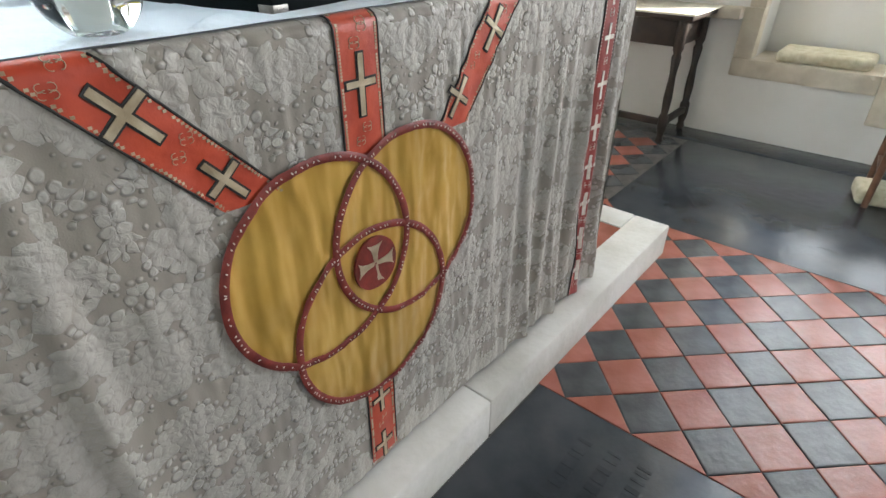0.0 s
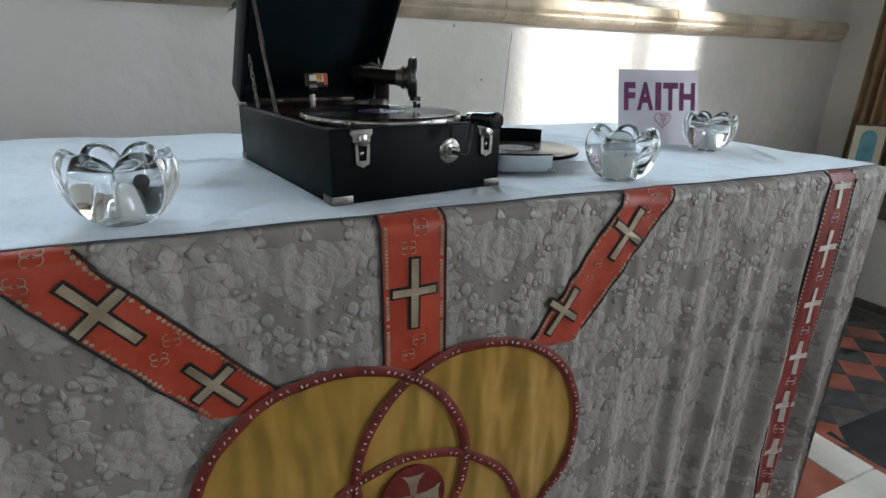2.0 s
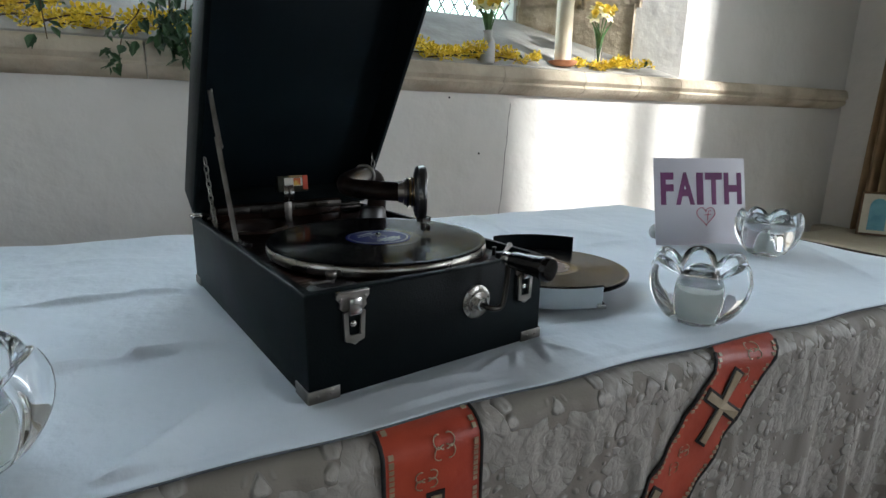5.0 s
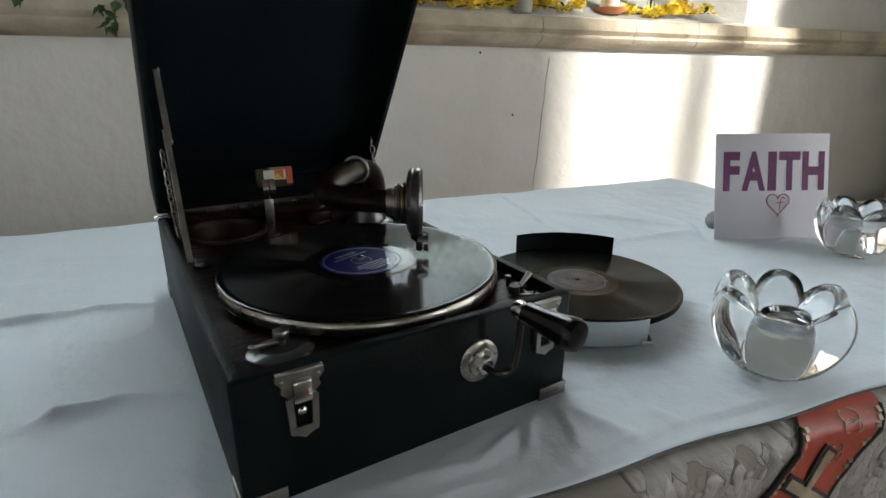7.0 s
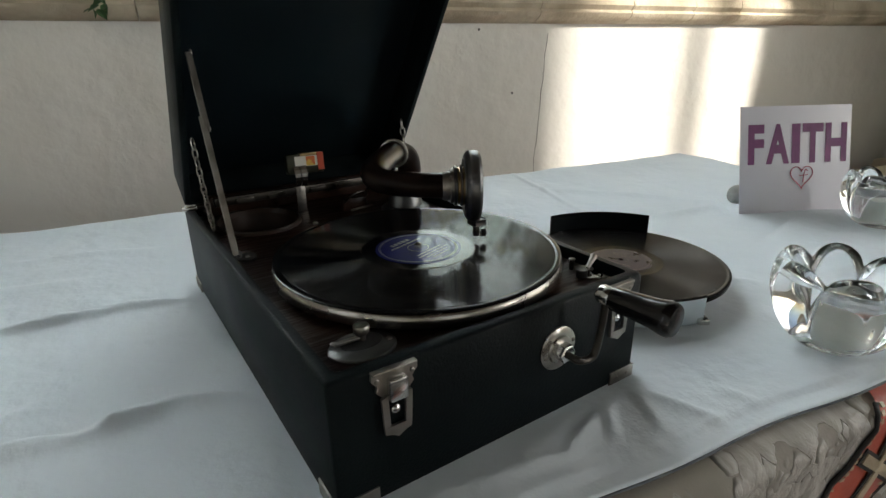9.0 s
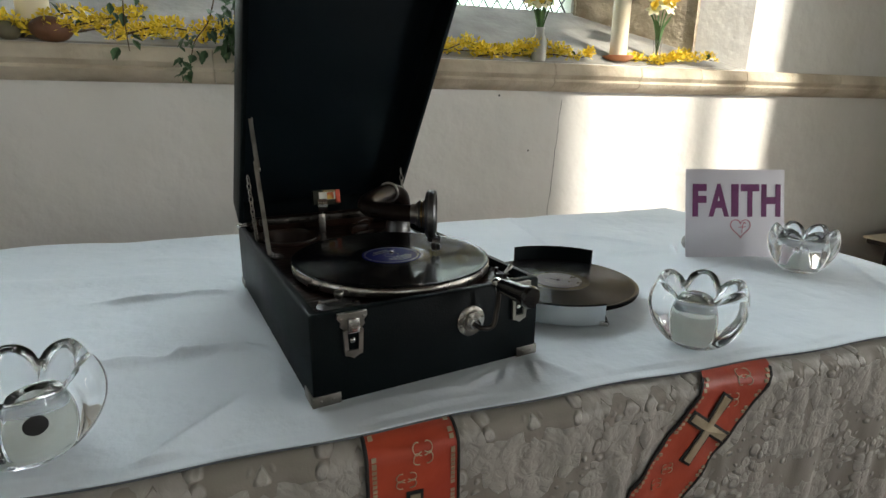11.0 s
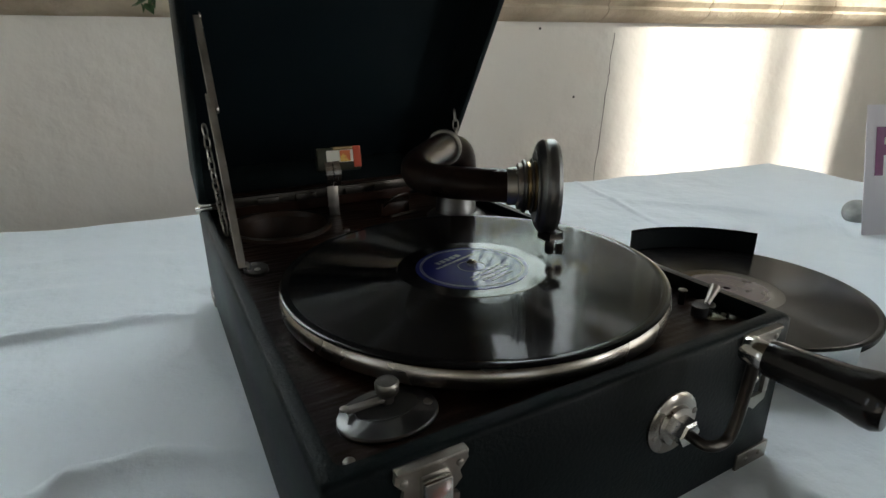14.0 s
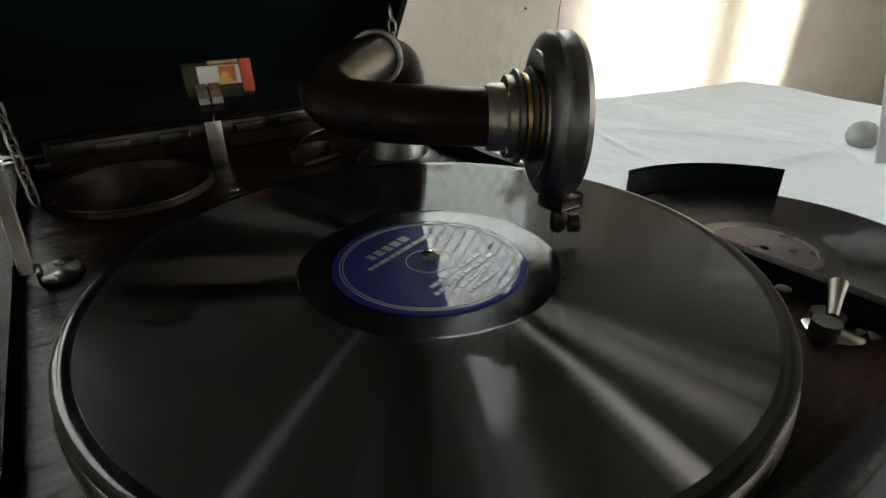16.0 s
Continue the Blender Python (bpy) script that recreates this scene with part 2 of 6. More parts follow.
M_CASE = mat("black_leathercloth", (0.0022, 0.0040, 0.0045), (0.005, 0.0080, 0.009), 8, 0.45, bump=0.35, bscale=420, fine=0.2, fscale=900, spec=0.10)
M_LIDIN = mat("navy_lid_lining", (0.0024, 0.0050, 0.0070), (0.004, 0.009, 0.012), 4, 0.45, bump=0.1, bscale=300, spec=0.22)
M_BOARD = mat("dark_motor_board", (0.009, 0.0045, 0.003), (0.026, 0.011, 0.0065), 14, 0.36, bump=0.22, bscale=70, stretch=(0.35, 2.2, 1), fine=0.25, fscale=300, spec=0.16)
M_CHROME = mat("worn_nickel", (0.55, 0.54, 0.52), (0.72, 0.71, 0.69), 25, 0.20, metal=1.0, rvar=0.1)
M_RIM = mat("dulled_nickel_rim", (0.36, 0.33, 0.30), (0.50, 0.47, 0.43), 18, 0.27, metal=1.0, rvar=0.08)
M_DULLMETAL = mat("tarnished_nickel", (0.20, 0.185, 0.165), (0.36, 0.34, 0.31), 40, 0.40, metal=1.0, fine=0.15, fscale=260)
M_BOWLIN = mat("brown_lacquer", (0.014, 0.007, 0.004), (0.035, 0.017, 0.009), 20, 0.4, spec=0.2)
M_ARM = mat("dark_bronze_arm", (0.008, 0.005, 0.004), (0.022, 0.013, 0.010), 20, 0.30, metal=0.12, rvar=0.08, spec=0.10)
M_SOUNDBOX = mat("gunmetal_soundbox", (0.10, 0.10, 0.10), (0.18, 0.18, 0.18), 30, 0.34, metal=0.9)
M_DARKMETAL = mat("blackened_metal", (0.028, 0.025, 0.022), (0.075, 0.068, 0.06), 30, 0.36, metal=0.9)
M_BRASS = mat("old_brass", (0.36, 0.25, 0.12), (0.50, 0.37, 0.20), 40, 0.35, metal=1.0)
M_BAKELITE = mat("black_bakelite", (0.006, 0.006, 0.006), (0.012, 0.011, 0.011), 10, 0.20, coat=0.12, spec=0.35)
M_RUBBER = mat("black_rubber", (0.012, 0.012, 0.012), (0.02, 0.02, 0.02), 30, 0.6)
M_VINYL = vinyl("grooved_shellac", 0.02, 0.22, 0.021)
# Same shellac, gloss cut to keep the sunlit wall's reflection off the tray records.
M_DIMVINYL = vinyl("dim_shellac", 0.04, 0.02, 0.010)
M_SHADEDSLOPE = mat("grey_shaded_plaster", (0.26, 0.255, 0.23), (0.44, 0.43, 0.40), 4, 0.9, bump=0.35, bscale=25, fine=0.2, fscale=140)
M_SHELLAC = mat("smooth_shellac", (0.005, 0.005, 0.005), (0.009, 0.009, 0.009), 20, 0.16, coat=0.1, spec=0.2)
M_BLUELABEL = mat("blue_paper_label", (0.006, 0.010, 0.12), (0.010, 0.016, 0.17), 40, 0.5, coat=0.42, spec=0.1)
M_DARKLABEL = mat("dark_plum_label", (0.018, 0.012, 0.020), (0.045, 0.028, 0.035), 40, 0.3)
M_FADEDINK = mat("faded_ink", (0.12, 0.11, 0.10), (0.2, 0.18, 0.16), 60, 0.5)
M_SILVERINK = mat("silver_ink", (0.22, 0.23, 0.26), (0.34, 0.36, 0.40), 60, 0.4, metal=0.4)
M_CRYSTAL = glass("crystal_glass", (0.99, 1.0, 1.0), 0.0, 1.5)
M_WAX = mat("white_wax", (0.64, 0.69, 0.65), (0.72, 0.76, 0.72), 20, 0.5)
M_CREAMWAX = mat("cream_wax", (0.76, 0.66, 0.46), (0.84, 0.76, 0.58), 8, 0.5)
M_CARD = mat("white_card", (0.70, 0.68, 0.74), (0.76, 0.74, 0.80), 5, 0.5)
M_PURPLE = mat("purple_ink", (0.13, 0.014, 0.105), (0.18, 0.024, 0.14), 40, 0.5)
M_PINKINK = mat("pink_ink", (0.45, 0.05, 0.12), (0.55, 0.09, 0.17), 60, 0.5)
M_PEBBLE = mat("grey_pebble", (0.22, 0.23, 0.22), (0.36, 0.37, 0.35), 40, 0.8, bump=0.3, bscale=90)
M_BROWNSTONE = mat("red_brown_stone", (0.10, 0.045, 0.022), (0.19, 0.085, 0.04), 14, 0.55, bump=0.15, bscale=60)
M_OLIVESTONE = mat("dark_olive_stone", (0.06, 0.055, 0.032), (0.12, 0.105, 0.06), 14, 0.6, bump=0.15, bscale=60)
M_TIN = mat("pale_blue_tin", (0.50, 0.56, 0.60), (0.62, 0.67, 0.70), 12, 0.35, metal=0.5)
M_YELLOWPETAL = mat("yellow_petal", (0.80, 0.56, 0.015), (0.92, 0.72, 0.06), 60, 0.6)
M_PALEPETAL = mat("pale_yellow_petal", (0.88, 0.82, 0.48), (0.92, 0.89, 0.70), 60, 0.6)
M_ORANGEPETAL = mat("deep_yellow_petal", (0.84, 0.60, 0.05), (0.90, 0.70, 0.10), 60, 0.6)
M_TWIG = mat("brown_twig", (0.07, 0.045, 0.025), (0.13, 0.09, 0.05), 60, 0.85)
M_LEAF = mat("green_leaf", (0.022, 0.06, 0.02), (0.07, 0.14, 0.055), 30, 0.45)
M_STEM = mat("green_stem", (0.05, 0.12, 0.03), (0.10, 0.20, 0.06), 30, 0.55)
M_CERAMIC = mat("grey_ceramic", (0.42, 0.42, 0.39), (0.52, 0.52, 0.49), 20, 0.35, coat=0.3)
M_TERRACOTTA = mat("terracotta", (0.42, 0.17, 0.08), (0.52, 0.24, 0.13), 20, 0.8, bump=0.2)
M_CUSHION = mat("buff_cushion_cloth", (0.44, 0.40, 0.28), (0.56, 0.52, 0.39), 25, 0.9, bump=0.5, bscale=150)
M_OLIVETIN = mat("dark_olive_tin", (0.02, 0.022, 0.014), (0.05, 0.048, 0.03), 60, 0.35, metal=0.5)
M_BLUEPAINT = mat("blue_painted_panel", (0.10, 0.30, 0.42), (0.20, 0.46, 0.56), 14, 0.5)
M_FRAMEWOOD = mat("brown_frame_wood", (0.12, 0.07, 0.035), (0.2, 0.12, 0.06), 30, 0.5)
M_CREAM = mat("cream_mount", (0.66, 0.62, 0.50), (0.72, 0.68, 0.57), 20, 0.7)
M_ORANGEPAPER = mat("printed_orange_paper", (0.62, 0.16, 0.05), (0.72, 0.46, 0.10), 70, 0.6, soft=(0.45, 0.5))
M_REDPAPER = mat("red_paper", (0.55, 0.07, 0.03), (0.62, 0.10, 0.05), 40, 0.6)
M_WHITEPAPER = mat("white_paper", (0.68, 0.66, 0.60), (0.76, 0.74, 0.68), 40, 0.7)
M_CURTAIN = mat("brown_drape", (0.26, 0.17, 0.09), (0.36, 0.25, 0.14), 10, 0.85, bump=0.3, bscale=80)
M_OUTSIDE = leaded_backdrop("garden_and_sky", 4.2)
M_EDGESHADE = mat("grey_edge_shade", (0.08, 0.09, 0.10), (0.14, 0.15, 0.17), 60, 0.8)
M_CHAIRWOOD = mat("brown_chair_wood", (0.10, 0.045, 0.022), (0.18, 0.085, 0.045), 14, 0.4, bump=0.2, bscale=70)
M_MORTARLINE = mat("hairline_crack", (0.12, 0.11, 0.10), (0.2, 0.19, 0.17), 30, 0.95)

# ==== mesh helpers ====


def solid(bm, name="mesh", smooth=40):
    me = bpy.data.meshes.new(name)
    bmesh.ops.recalc_face_normals(bm, faces=bm.faces[:])
    bm.to_mesh(me)
    bm.free()
    if smooth:
        for p in me.polygons:
            p.use_smooth = True
        me.set_sharp_from_angle(angle=radians(smooth))
    return me


def part(name, bm, material, parent=None, label="", smooth=40, m=None):
    """One mesh object, linked under a thing or under a part."""
    me = bm if isinstance(bm, bpy.types.Mesh) else solid(bm, name, smooth)
    if not me.materials:
        me.materials.append(material)
    ob = new(name, me)
    if parent is not None:
        ob.parent = parent
    if m is not None:
        ob.matrix_basis = m
    if label:
        tagged(ob, label)
    return ob


def thing(name, m, label, category, group=""):
    ob = new(name)
    ob.empty_display_size = 0.05
    ob.matrix_basis = m
    return tagged(ob, label, category, group)


def B():
    return bmesh.new()


def add_box(bm, x0, x1, y0, y1, z0, z1, bevel=0.0, seg=2, m=None):
    r = bmesh.ops.create_cube(bm, size=1.0)
    vs = r["verts"]
    for v in vs:
        v.co = Vector((x0 + (v.co.x + 0.5) * (x1 - x0), y0 + (v.co.y + 0.5) * (y1 - y0), z0 + (v.co.z + 0.5) * (z1 - z0)))
    if m is not None:
        for v in vs:
            v.co = m @ v.co
    if bevel:
        es = list({e for v in vs for e in v.link_edges})
        bmesh.ops.bevel(bm, geom=es, offset=bevel, segments=seg, affect="EDGES", profile=0.5)
    return bm


def add_tube(bm, pts, r, n=10, caps=True):
    """A round bar along points; r may be one radius or one a point."""
    pts = [Vector(p) for p in pts]
    rs = r if isinstance(r, (list, tuple)) else [r] * len(pts)
    rings, up = [], None
    for i, p in enumerate(pts):
        d = (pts[min(i + 1, len(pts) - 1)] - pts[max(i - 1, 0)]).normalized()
        if up is None:
            up = d.orthogonal().normalized()
        up = (up - d * up.dot(d)).normalized()
        side = d.cross(up)
        rings.append([bm.verts.new(p + rs[i] * (math.cos(2 * math.pi * k / n) * up + math.sin(2 * math.pi * k / n) * side)) for k in range(n)])
    for a, b in zip(rings, rings[1:]):
        for k in range(n):
            bm.faces.new((a[k], a[(k + 1) % n], b[(k + 1) % n], b[k]))
    if caps:
        bm.faces.new(rings[0][::-1])
        bm.faces.new(rings[-1])
    return bm


def add_lathe(bm, profile, n=48, m=None, closed=False):
    """Turned about z: profile of (radius, height)."""
    rings = []
    for r, z in profile:
        if r < 1e-6:
            rings.append([bm.verts.new((0, 0, z))])
        else:
            rings.append([bm.verts.new((r * math.cos(2 * math.pi * k / n), r * math.sin(2 * math.pi * k / n), z)) for k in range(n)])
    pairs = list(zip(rings, rings[1:])) + ([(rings[-1], rings[0])] if closed else [])
    for a, b in pairs:
        for k in range(n):
            q = [a[k % len(a)], a[(k + 1) % len(a)], b[(k + 1) % len(b)], b[k % len(b)]]
            u = []
            for v in q:
                if v not in u:
                    u.append(v)
            if len(u) > 2:
                bm.faces.new(u)
    if m is not None:
        for ring in rings:
            for v in ring:
                v.co = m @ v.co
    return bm


def add_prism(bm, outline, z0, z1, m=None):
    """A flat outline of (x, y) given thickness."""
    a = [bm.verts.new((x, y, z0)) for x, y in outline]
    b = [bm.verts.new((x, y, z1)) for x, y in outline]
    n = len(outline)
    bm.faces.new(a[::-1])
    bm.faces.new(b)
    for k in range(n):
        bm.faces.new((a[k], a[(k + 1) % n], b[(k + 1) % n], b[k]))
    if m is not None:
        for v in a + b:
            v.co = m @ v.co
    return bm


def add_grid(bm, nu, nv, f):
    vs = [[bm.verts.new(f(i / nu, j / nv)) for j in range(nv + 1)] for i in range(nu + 1)]
    for i in range(nu):
        for j in range(nv):
            bm.faces.new((vs[i][j], vs[i + 1][j], vs[i + 1][j + 1], vs[i][j + 1]))
    return vs


def curve_pts(pts, n=8):
    """Catmull-Rom through points."""
    P = [Vector(p) for p in pts]
    out = []
    for i in range(len(P) - 1):
        p0, p1, p2, p3 = P[max(i - 1, 0)], P[i], P[i + 1], P[min(i + 2, len(P) - 1)]
        for k in range(n):
            t = k / n
            out.append(0.5 * ((2 * p1) + (p2 - p0) * t + (2 * p0 - 5 * p1 + 4 * p2 - p3) * t * t + (3 * p1 - p0 - 3 * p2 + p3) * t ** 3))
    return out + [P[-1]]


def structure(name, bm, material, label, category, smooth=40):
    return tagged(part(name, bm, material, None, "", smooth), label, category, "", "structure")

# ==== the setting ====
FLOOR, STEP = -0.17, -0.03          # chancel floor, top of the altar's step
WALL_E, WALL_S = 1.586, 3.50        # faces of the east and south walls
HALF_D = 0.2185                     # diagonal of a floor tile

floor = structure("floor", add_box(B(), -3.5, 3.5, -8.0, 1.6, FLOOR - 0.25, FLOOR - 0.004), M_GROUT, "mortar bed of the chancel floor under tiles and slabs", "floor", 0)


def wall_with_hole(name, x0, x1, y0, y1, z0, z1, axis, a0, a1, h0, h1, material, label):
    """A wall with one opening through it; axis: the way that the wall runs."""
    bm = B()
    for lo, hi, c, d in ((None, a0, z0, z1), (a1, None, z0, z1), (a0, a1, z0, h0), (a0, a1, h1, z1)):
        if axis == "x":
            add_box(bm, x0 if lo is None else lo, x1 if hi is None else hi, y0, y1, c, d)
        else:
            add_box(bm, x0, x1, y0 if lo is None else lo, y1 if hi is None else hi, c, d)
    bmesh.ops.remove_doubles(bm, verts=bm.verts[:], dist=0.0001)
    return structure(name, bm, material, label, "wall", 0)


# East wall: the opening has splayed sides and a sloping sill.
TOP, W_IN, W_OUT, SILL_F, SILL_B, HEAD = 4.6, 2.08, 1.41, 1.474, 1.74, 3.6
Y_GLASS, Y_BACK = 2.06, 2.16
bm = B()
prof = [(-3.9, WALL_E), (-W_IN, WALL_E), (-W_OUT, Y_GLASS), (-W_OUT, Y_BACK), (-3.9, Y_BACK)]
add_prism(bm, prof, FLOOR - 0.2, TOP)
add_prism(bm, [(-x, y) for x, y in prof][::-1], FLOOR - 0.2, TOP)
side = [(WALL_E, FLOOR - 0.2), (Y_BACK, FLOOR - 0.2), (Y_BACK, SILL_B), (Y_GLASS, SILL_B), (WALL_E, SILL_F)]
add_prism(bm, side, -W_IN, W_IN, Matrix(((0, 0, 1, 0), (1, 0, 0, 0), (0, 1, 0, 0), (0, 0, 0, 1))))
add_box(bm, -W_IN, W_IN, WALL_E, Y_BACK, HEAD, TOP)
structure("wall_east", bm, M_PLASTER, "whitewashed plaster wall below a wide stone window", "wall", 0)

# Facing over the plaster slope; the deep sill's shade is in its grey.
bm = B()
add_prism(bm, [(-W_IN + 0.02, 0.0), (W_IN - 0.02, 0.0), (W_OUT, 1.0), (-W_OUT, 1.0)], 0.0, 0.006, Matrix(((1, 0, 0, 0), (0, Y_GLASS - WALL_E, 0, WALL_E), (0, SILL_B - SILL_F, 1, SILL_F), (0, 0, 0, 1))))
structure("sill_slope", bm, M_SHADEDSLOPE, "grey sloping sill under the leaded window, darkened for shade", "sill", 0)
wall_with_hole("wall_south", WALL_S, WALL_S + 0.5, -2.0, WALL_E, FLOOR - 0.2, TOP, "y", -1.69, 0.15, 0.345, 3.45, M_PLASTER, "whitewashed plaster side wall with a deep window seat")
# Unseen walls added to close the room; their openings hold the fill lamps.
wall_with_hole("wall_south_nave", WALL_S, WALL_S + 0.5, -8.0, -2.0, FLOOR - 0.2, TOP, "y", -3.9, -2.62, 0.95, 3.15, M_PLASTER, "unseen whitewashed side wall with an opening added for a lamp")
wall_with_hole("wall_north", -WALL_S - 0.5, -WALL_S, -2.4, WALL_E, FLOOR - 0.2, TOP, "y", -0.9, -0.3, 1.15, 3.05, M_PLASTER, "unseen whitewashed side wall with an opening added for a lamp")
wall_with_hole("wall_north_nave", -WALL_S - 0.5, -WALL_S, -8.0, -2.4, FLOOR - 0.2, TOP, "y", -4.25, -2.95, 1.1, 3.3, M_PLASTER, "unseen whitewashed side wall with an opening added for a lamp")
wall_with_hole("wall_west", -3.9, 3.9, -8.5, -8.0, FLOOR - 0.2, TOP, "x", -1.2, 1.2, 1.1, 4.1, M_PLASTER, "unseen whitewashed end wall with an opening added for a lamp")
# Unseen roof, made dark to cut fill light and reflections from above.
structure("ceiling", add_box(B(), -4.0, 4.0, -8.5, 2.2, TOP, TOP + 0.2), M_CEIL, "unseen dark roof added to close the room and cut fill light", "ceiling", 0)

# Window seat: the wall under the south window, and its jambs.
structure("window_seat_wall", add_box(B(), WALL_S + 0.36, WALL_S + 0.5, -1.69, 0.15, 0.345, 1.02), M_PLASTER, "plastered back of the window seat under the glass", "wall", 0)
bm = B()
add_box(bm, WALL_S - 0.025, WALL_S + 0.36, -0.56, 0.262, 0.235, 0.350, 0.008)
add_box(bm, WALL_S - 0.025, WALL_S + 0.36, -1.69, -0.562, 0.060, 0.350, 0.008)
structure("window_seat", bm, M_STONE, "worn pale limestone window seat slab", "seat")
bm = B()
add_box(bm, WALL_S - 0.022, WALL_S + 0.10, 0.148, 0.262, 0.352, 0.655, 0.006)
add_box(bm, WALL_S - 0.022, WALL_S + 0.10, 0.146, 0.240, 0.657, 3.45, 0.006)
add_box(bm, WALL_S - 0.022, WALL_S + 0.10, -1.81, -1.69, -0.05, 3.45, 0.006)
structure("window_jamb", bm, M_STONE, "squared limestone jamb stones of the window seat", "jamb")

# String course that runs under the east window and stops at the corner.


def moulding(bm, y, x0, x1, z0, z1, out):
    """A rounded stone moulding in the wall's face: roll below, chamfer above."""
    pr = [(y, z0), (y - out * 0.35, z0 + 0.004), (y - out * 0.80, z0 + 0.022), (y - out * 0.92, z0 + 0.036), (y - out * 0.80, z0 + 0.046),
          (y - out * 0.86, z0 + 0.050), (y - out, z0 + 0.062), (y - out * 0.9, z1 - 0.012), (y - out * 0.72, z1), (y + 0.03, z1 + 0.006), (y + 0.03, z0)]
    add_prism(bm, pr, x0, x1, Matrix(((0, 0, 1, 0), (1, 0, 0, 0), (0, 1, 0, 0), (0, 0, 0, 1))))


sill = structure("stone_sill", add_box(B(), -3.49, -3.445, WALL_E - 0.05, WALL_E + 0.02, 1.36, 1.45, 0.01), M_SILL, "worn limestone sill and string course under the east window", "sill")
edges = [-3.44, -2.75, -2.05, -1.45, -0.86, -0.22, 0.42, 1.03, 1.44, 1.76, 2.02, 2.62, 3.42]
for a, b in zip(edges, edges[1:]):
    bm = B()
    moulding(bm, WALL_E, a + 0.0015, b - 0.0015, 1.362, 1.468, 0.072)
    part("sill_stone", bm, M_SILL, sill, smooth=50)

# Ledge along the south wall behind the table.
structure("ledge", add_box(B(), WALL_S - 0.10, WALL_S + 0.02, 0.262, WALL_E, 0.585, 0.655, 0.010), M_STONE, "limestone ledge along the side wall", "ledge")


# Rough stones bared in the splay of the east window.
bm = B()
for z0, z1, s0, s1, in ((1.50, 1.80, 0.30, 0.97), (1.81, 2.08, 0.27, 0.58), (1.81, 2.08, 0.60, 0.96), (2.09, 2.40, 0.32, 0.90)):
    d = Vector((W_OUT - W_IN, Y_GLASS - WALL_E, 0))
    m = Matrix.Translation((W_IN, WALL_E, 0)) @ Matrix.Rotation(math.atan2(d.y, d.x), 4, "Z")
    add_box(bm, s0 * d.length, s1 * d.length, -0.03, 0.012, z0, z1, 0.012, m=m)
structure("bared_jamb_stone", bm, M_ROUGHSTONE, "rough brown stones bared in the plastered window splay", "stone")


# Leaded window: stone mullions, lead lattice, panes.


def leaded_window(name, m, w, h, lights, mullion, label, lattice=0.105, lead=0.0045, deep=0.07):
    """Stands in x and z from (0, 0); each light is one leaded panel."""
    root = tagged(thing(name, m, label, "window"), kind="structure")
    step = (w + mullion) / lights
    for i in range(lights):
        x0, x1 = i * step, (i + 1) * step - mullion
        bm = B()
        add_box(bm, x0, x1, -0.002, 0.002, 0, h)
        p = part("pane", bm, M_GLASSPANE, root, smooth=0)
        p.visible_shadow = False
        bm = B()
        n = int((x1 - x0 + h) / lattice) + 2
        for s in (1, -1):
            for k in range(-int(h / lattice) - 2, n):
                c = k * lattice
                ts = []
                for t in (0.0, (x1 - x0)):
                    ts.append((t, (c + t * 1.5) if s > 0 else (c + (x1 - x0 - t) * 1.5)))
                (ta, za), (tb, zb) = ts
                if za > zb:
                    (ta, za), (tb, zb) = (tb, zb), (ta, za)
                lo, hi = max(za, 0), min(zb, h)
                if hi - lo < 0.01:
                    continue
                fa, fb = (lo - za) / (zb - za), (hi - za) / (zb - za)
                pa, pb = Vector((x0 + ta + (tb - ta) * fa, 0, lo)), Vector((x0 + ta + (tb - ta) * fb, 0, hi))
                add_tube(bm, [pa, pb], lead, 4, False)
        part("lead_lattice", bm, M_LEAD, root)
        if i:
            bm = B()
            add_prism(bm, [(x0 - mullion, 0.0), (x0 - mullion * 0.75, -deep), (x0 - mullion * 0.25, -deep), (x0, 0.0), (x0 - mullion * 0.25, deep), (x0 - mullion * 0.75, deep)], 0, h)
            part("mullion", bm, M_STONE, root)
    return root


leaded_window("window_1", pose(-W_OUT, Y_GLASS + 0.04, SILL_B), 2 * W_OUT, HEAD - SILL_B, 3, 0.16, "three-light leaded window with stone mullions above the altar")
leaded_window("window_2", pose(WALL_S + 0.43, -1.545, 1.02, 0, 0, 90), 1.42, 2.38, 2, 0.155, "two-light leaded window over the window seat", 0.15, 0.003, 0.02)

# Distance outside the east window.
bm = B()
add_box(bm, -7, 7, 5.4, 5.5, -0.5, 7.5)
tagged(part("backdrop", bm, M_OUTSIDE, None, smooth=0), "bright sky over garden greenery outside the window", "backdrop", "", "structure")
structure("ground", add_box(B(), -60, 60, -60, 60, FLOOR - 0.6, FLOOR - 0.3), M_LEAF, "grass churchyard round the building", "ground", 0)

# Unseen wall added outside to keep the sun out of the nave opening.
structure("sun_block_wall", add_box(B(), 4.9, 5.2, -7.0, -3.3, FLOOR - 0.4, 5.0), M_STONE, "unseen stone wall added to block sun from the nave opening", "wall", 0)

# Step under the altar: kerb stones round red tiles.
step = structure("altar_step", add_box(B(), -1.9, 1.50, 0.066, WALL_E, FLOOR - 0.1, STEP - 0.006), M_RED, "red tiled step under the altar with a pale stone kerb", "step", 0)
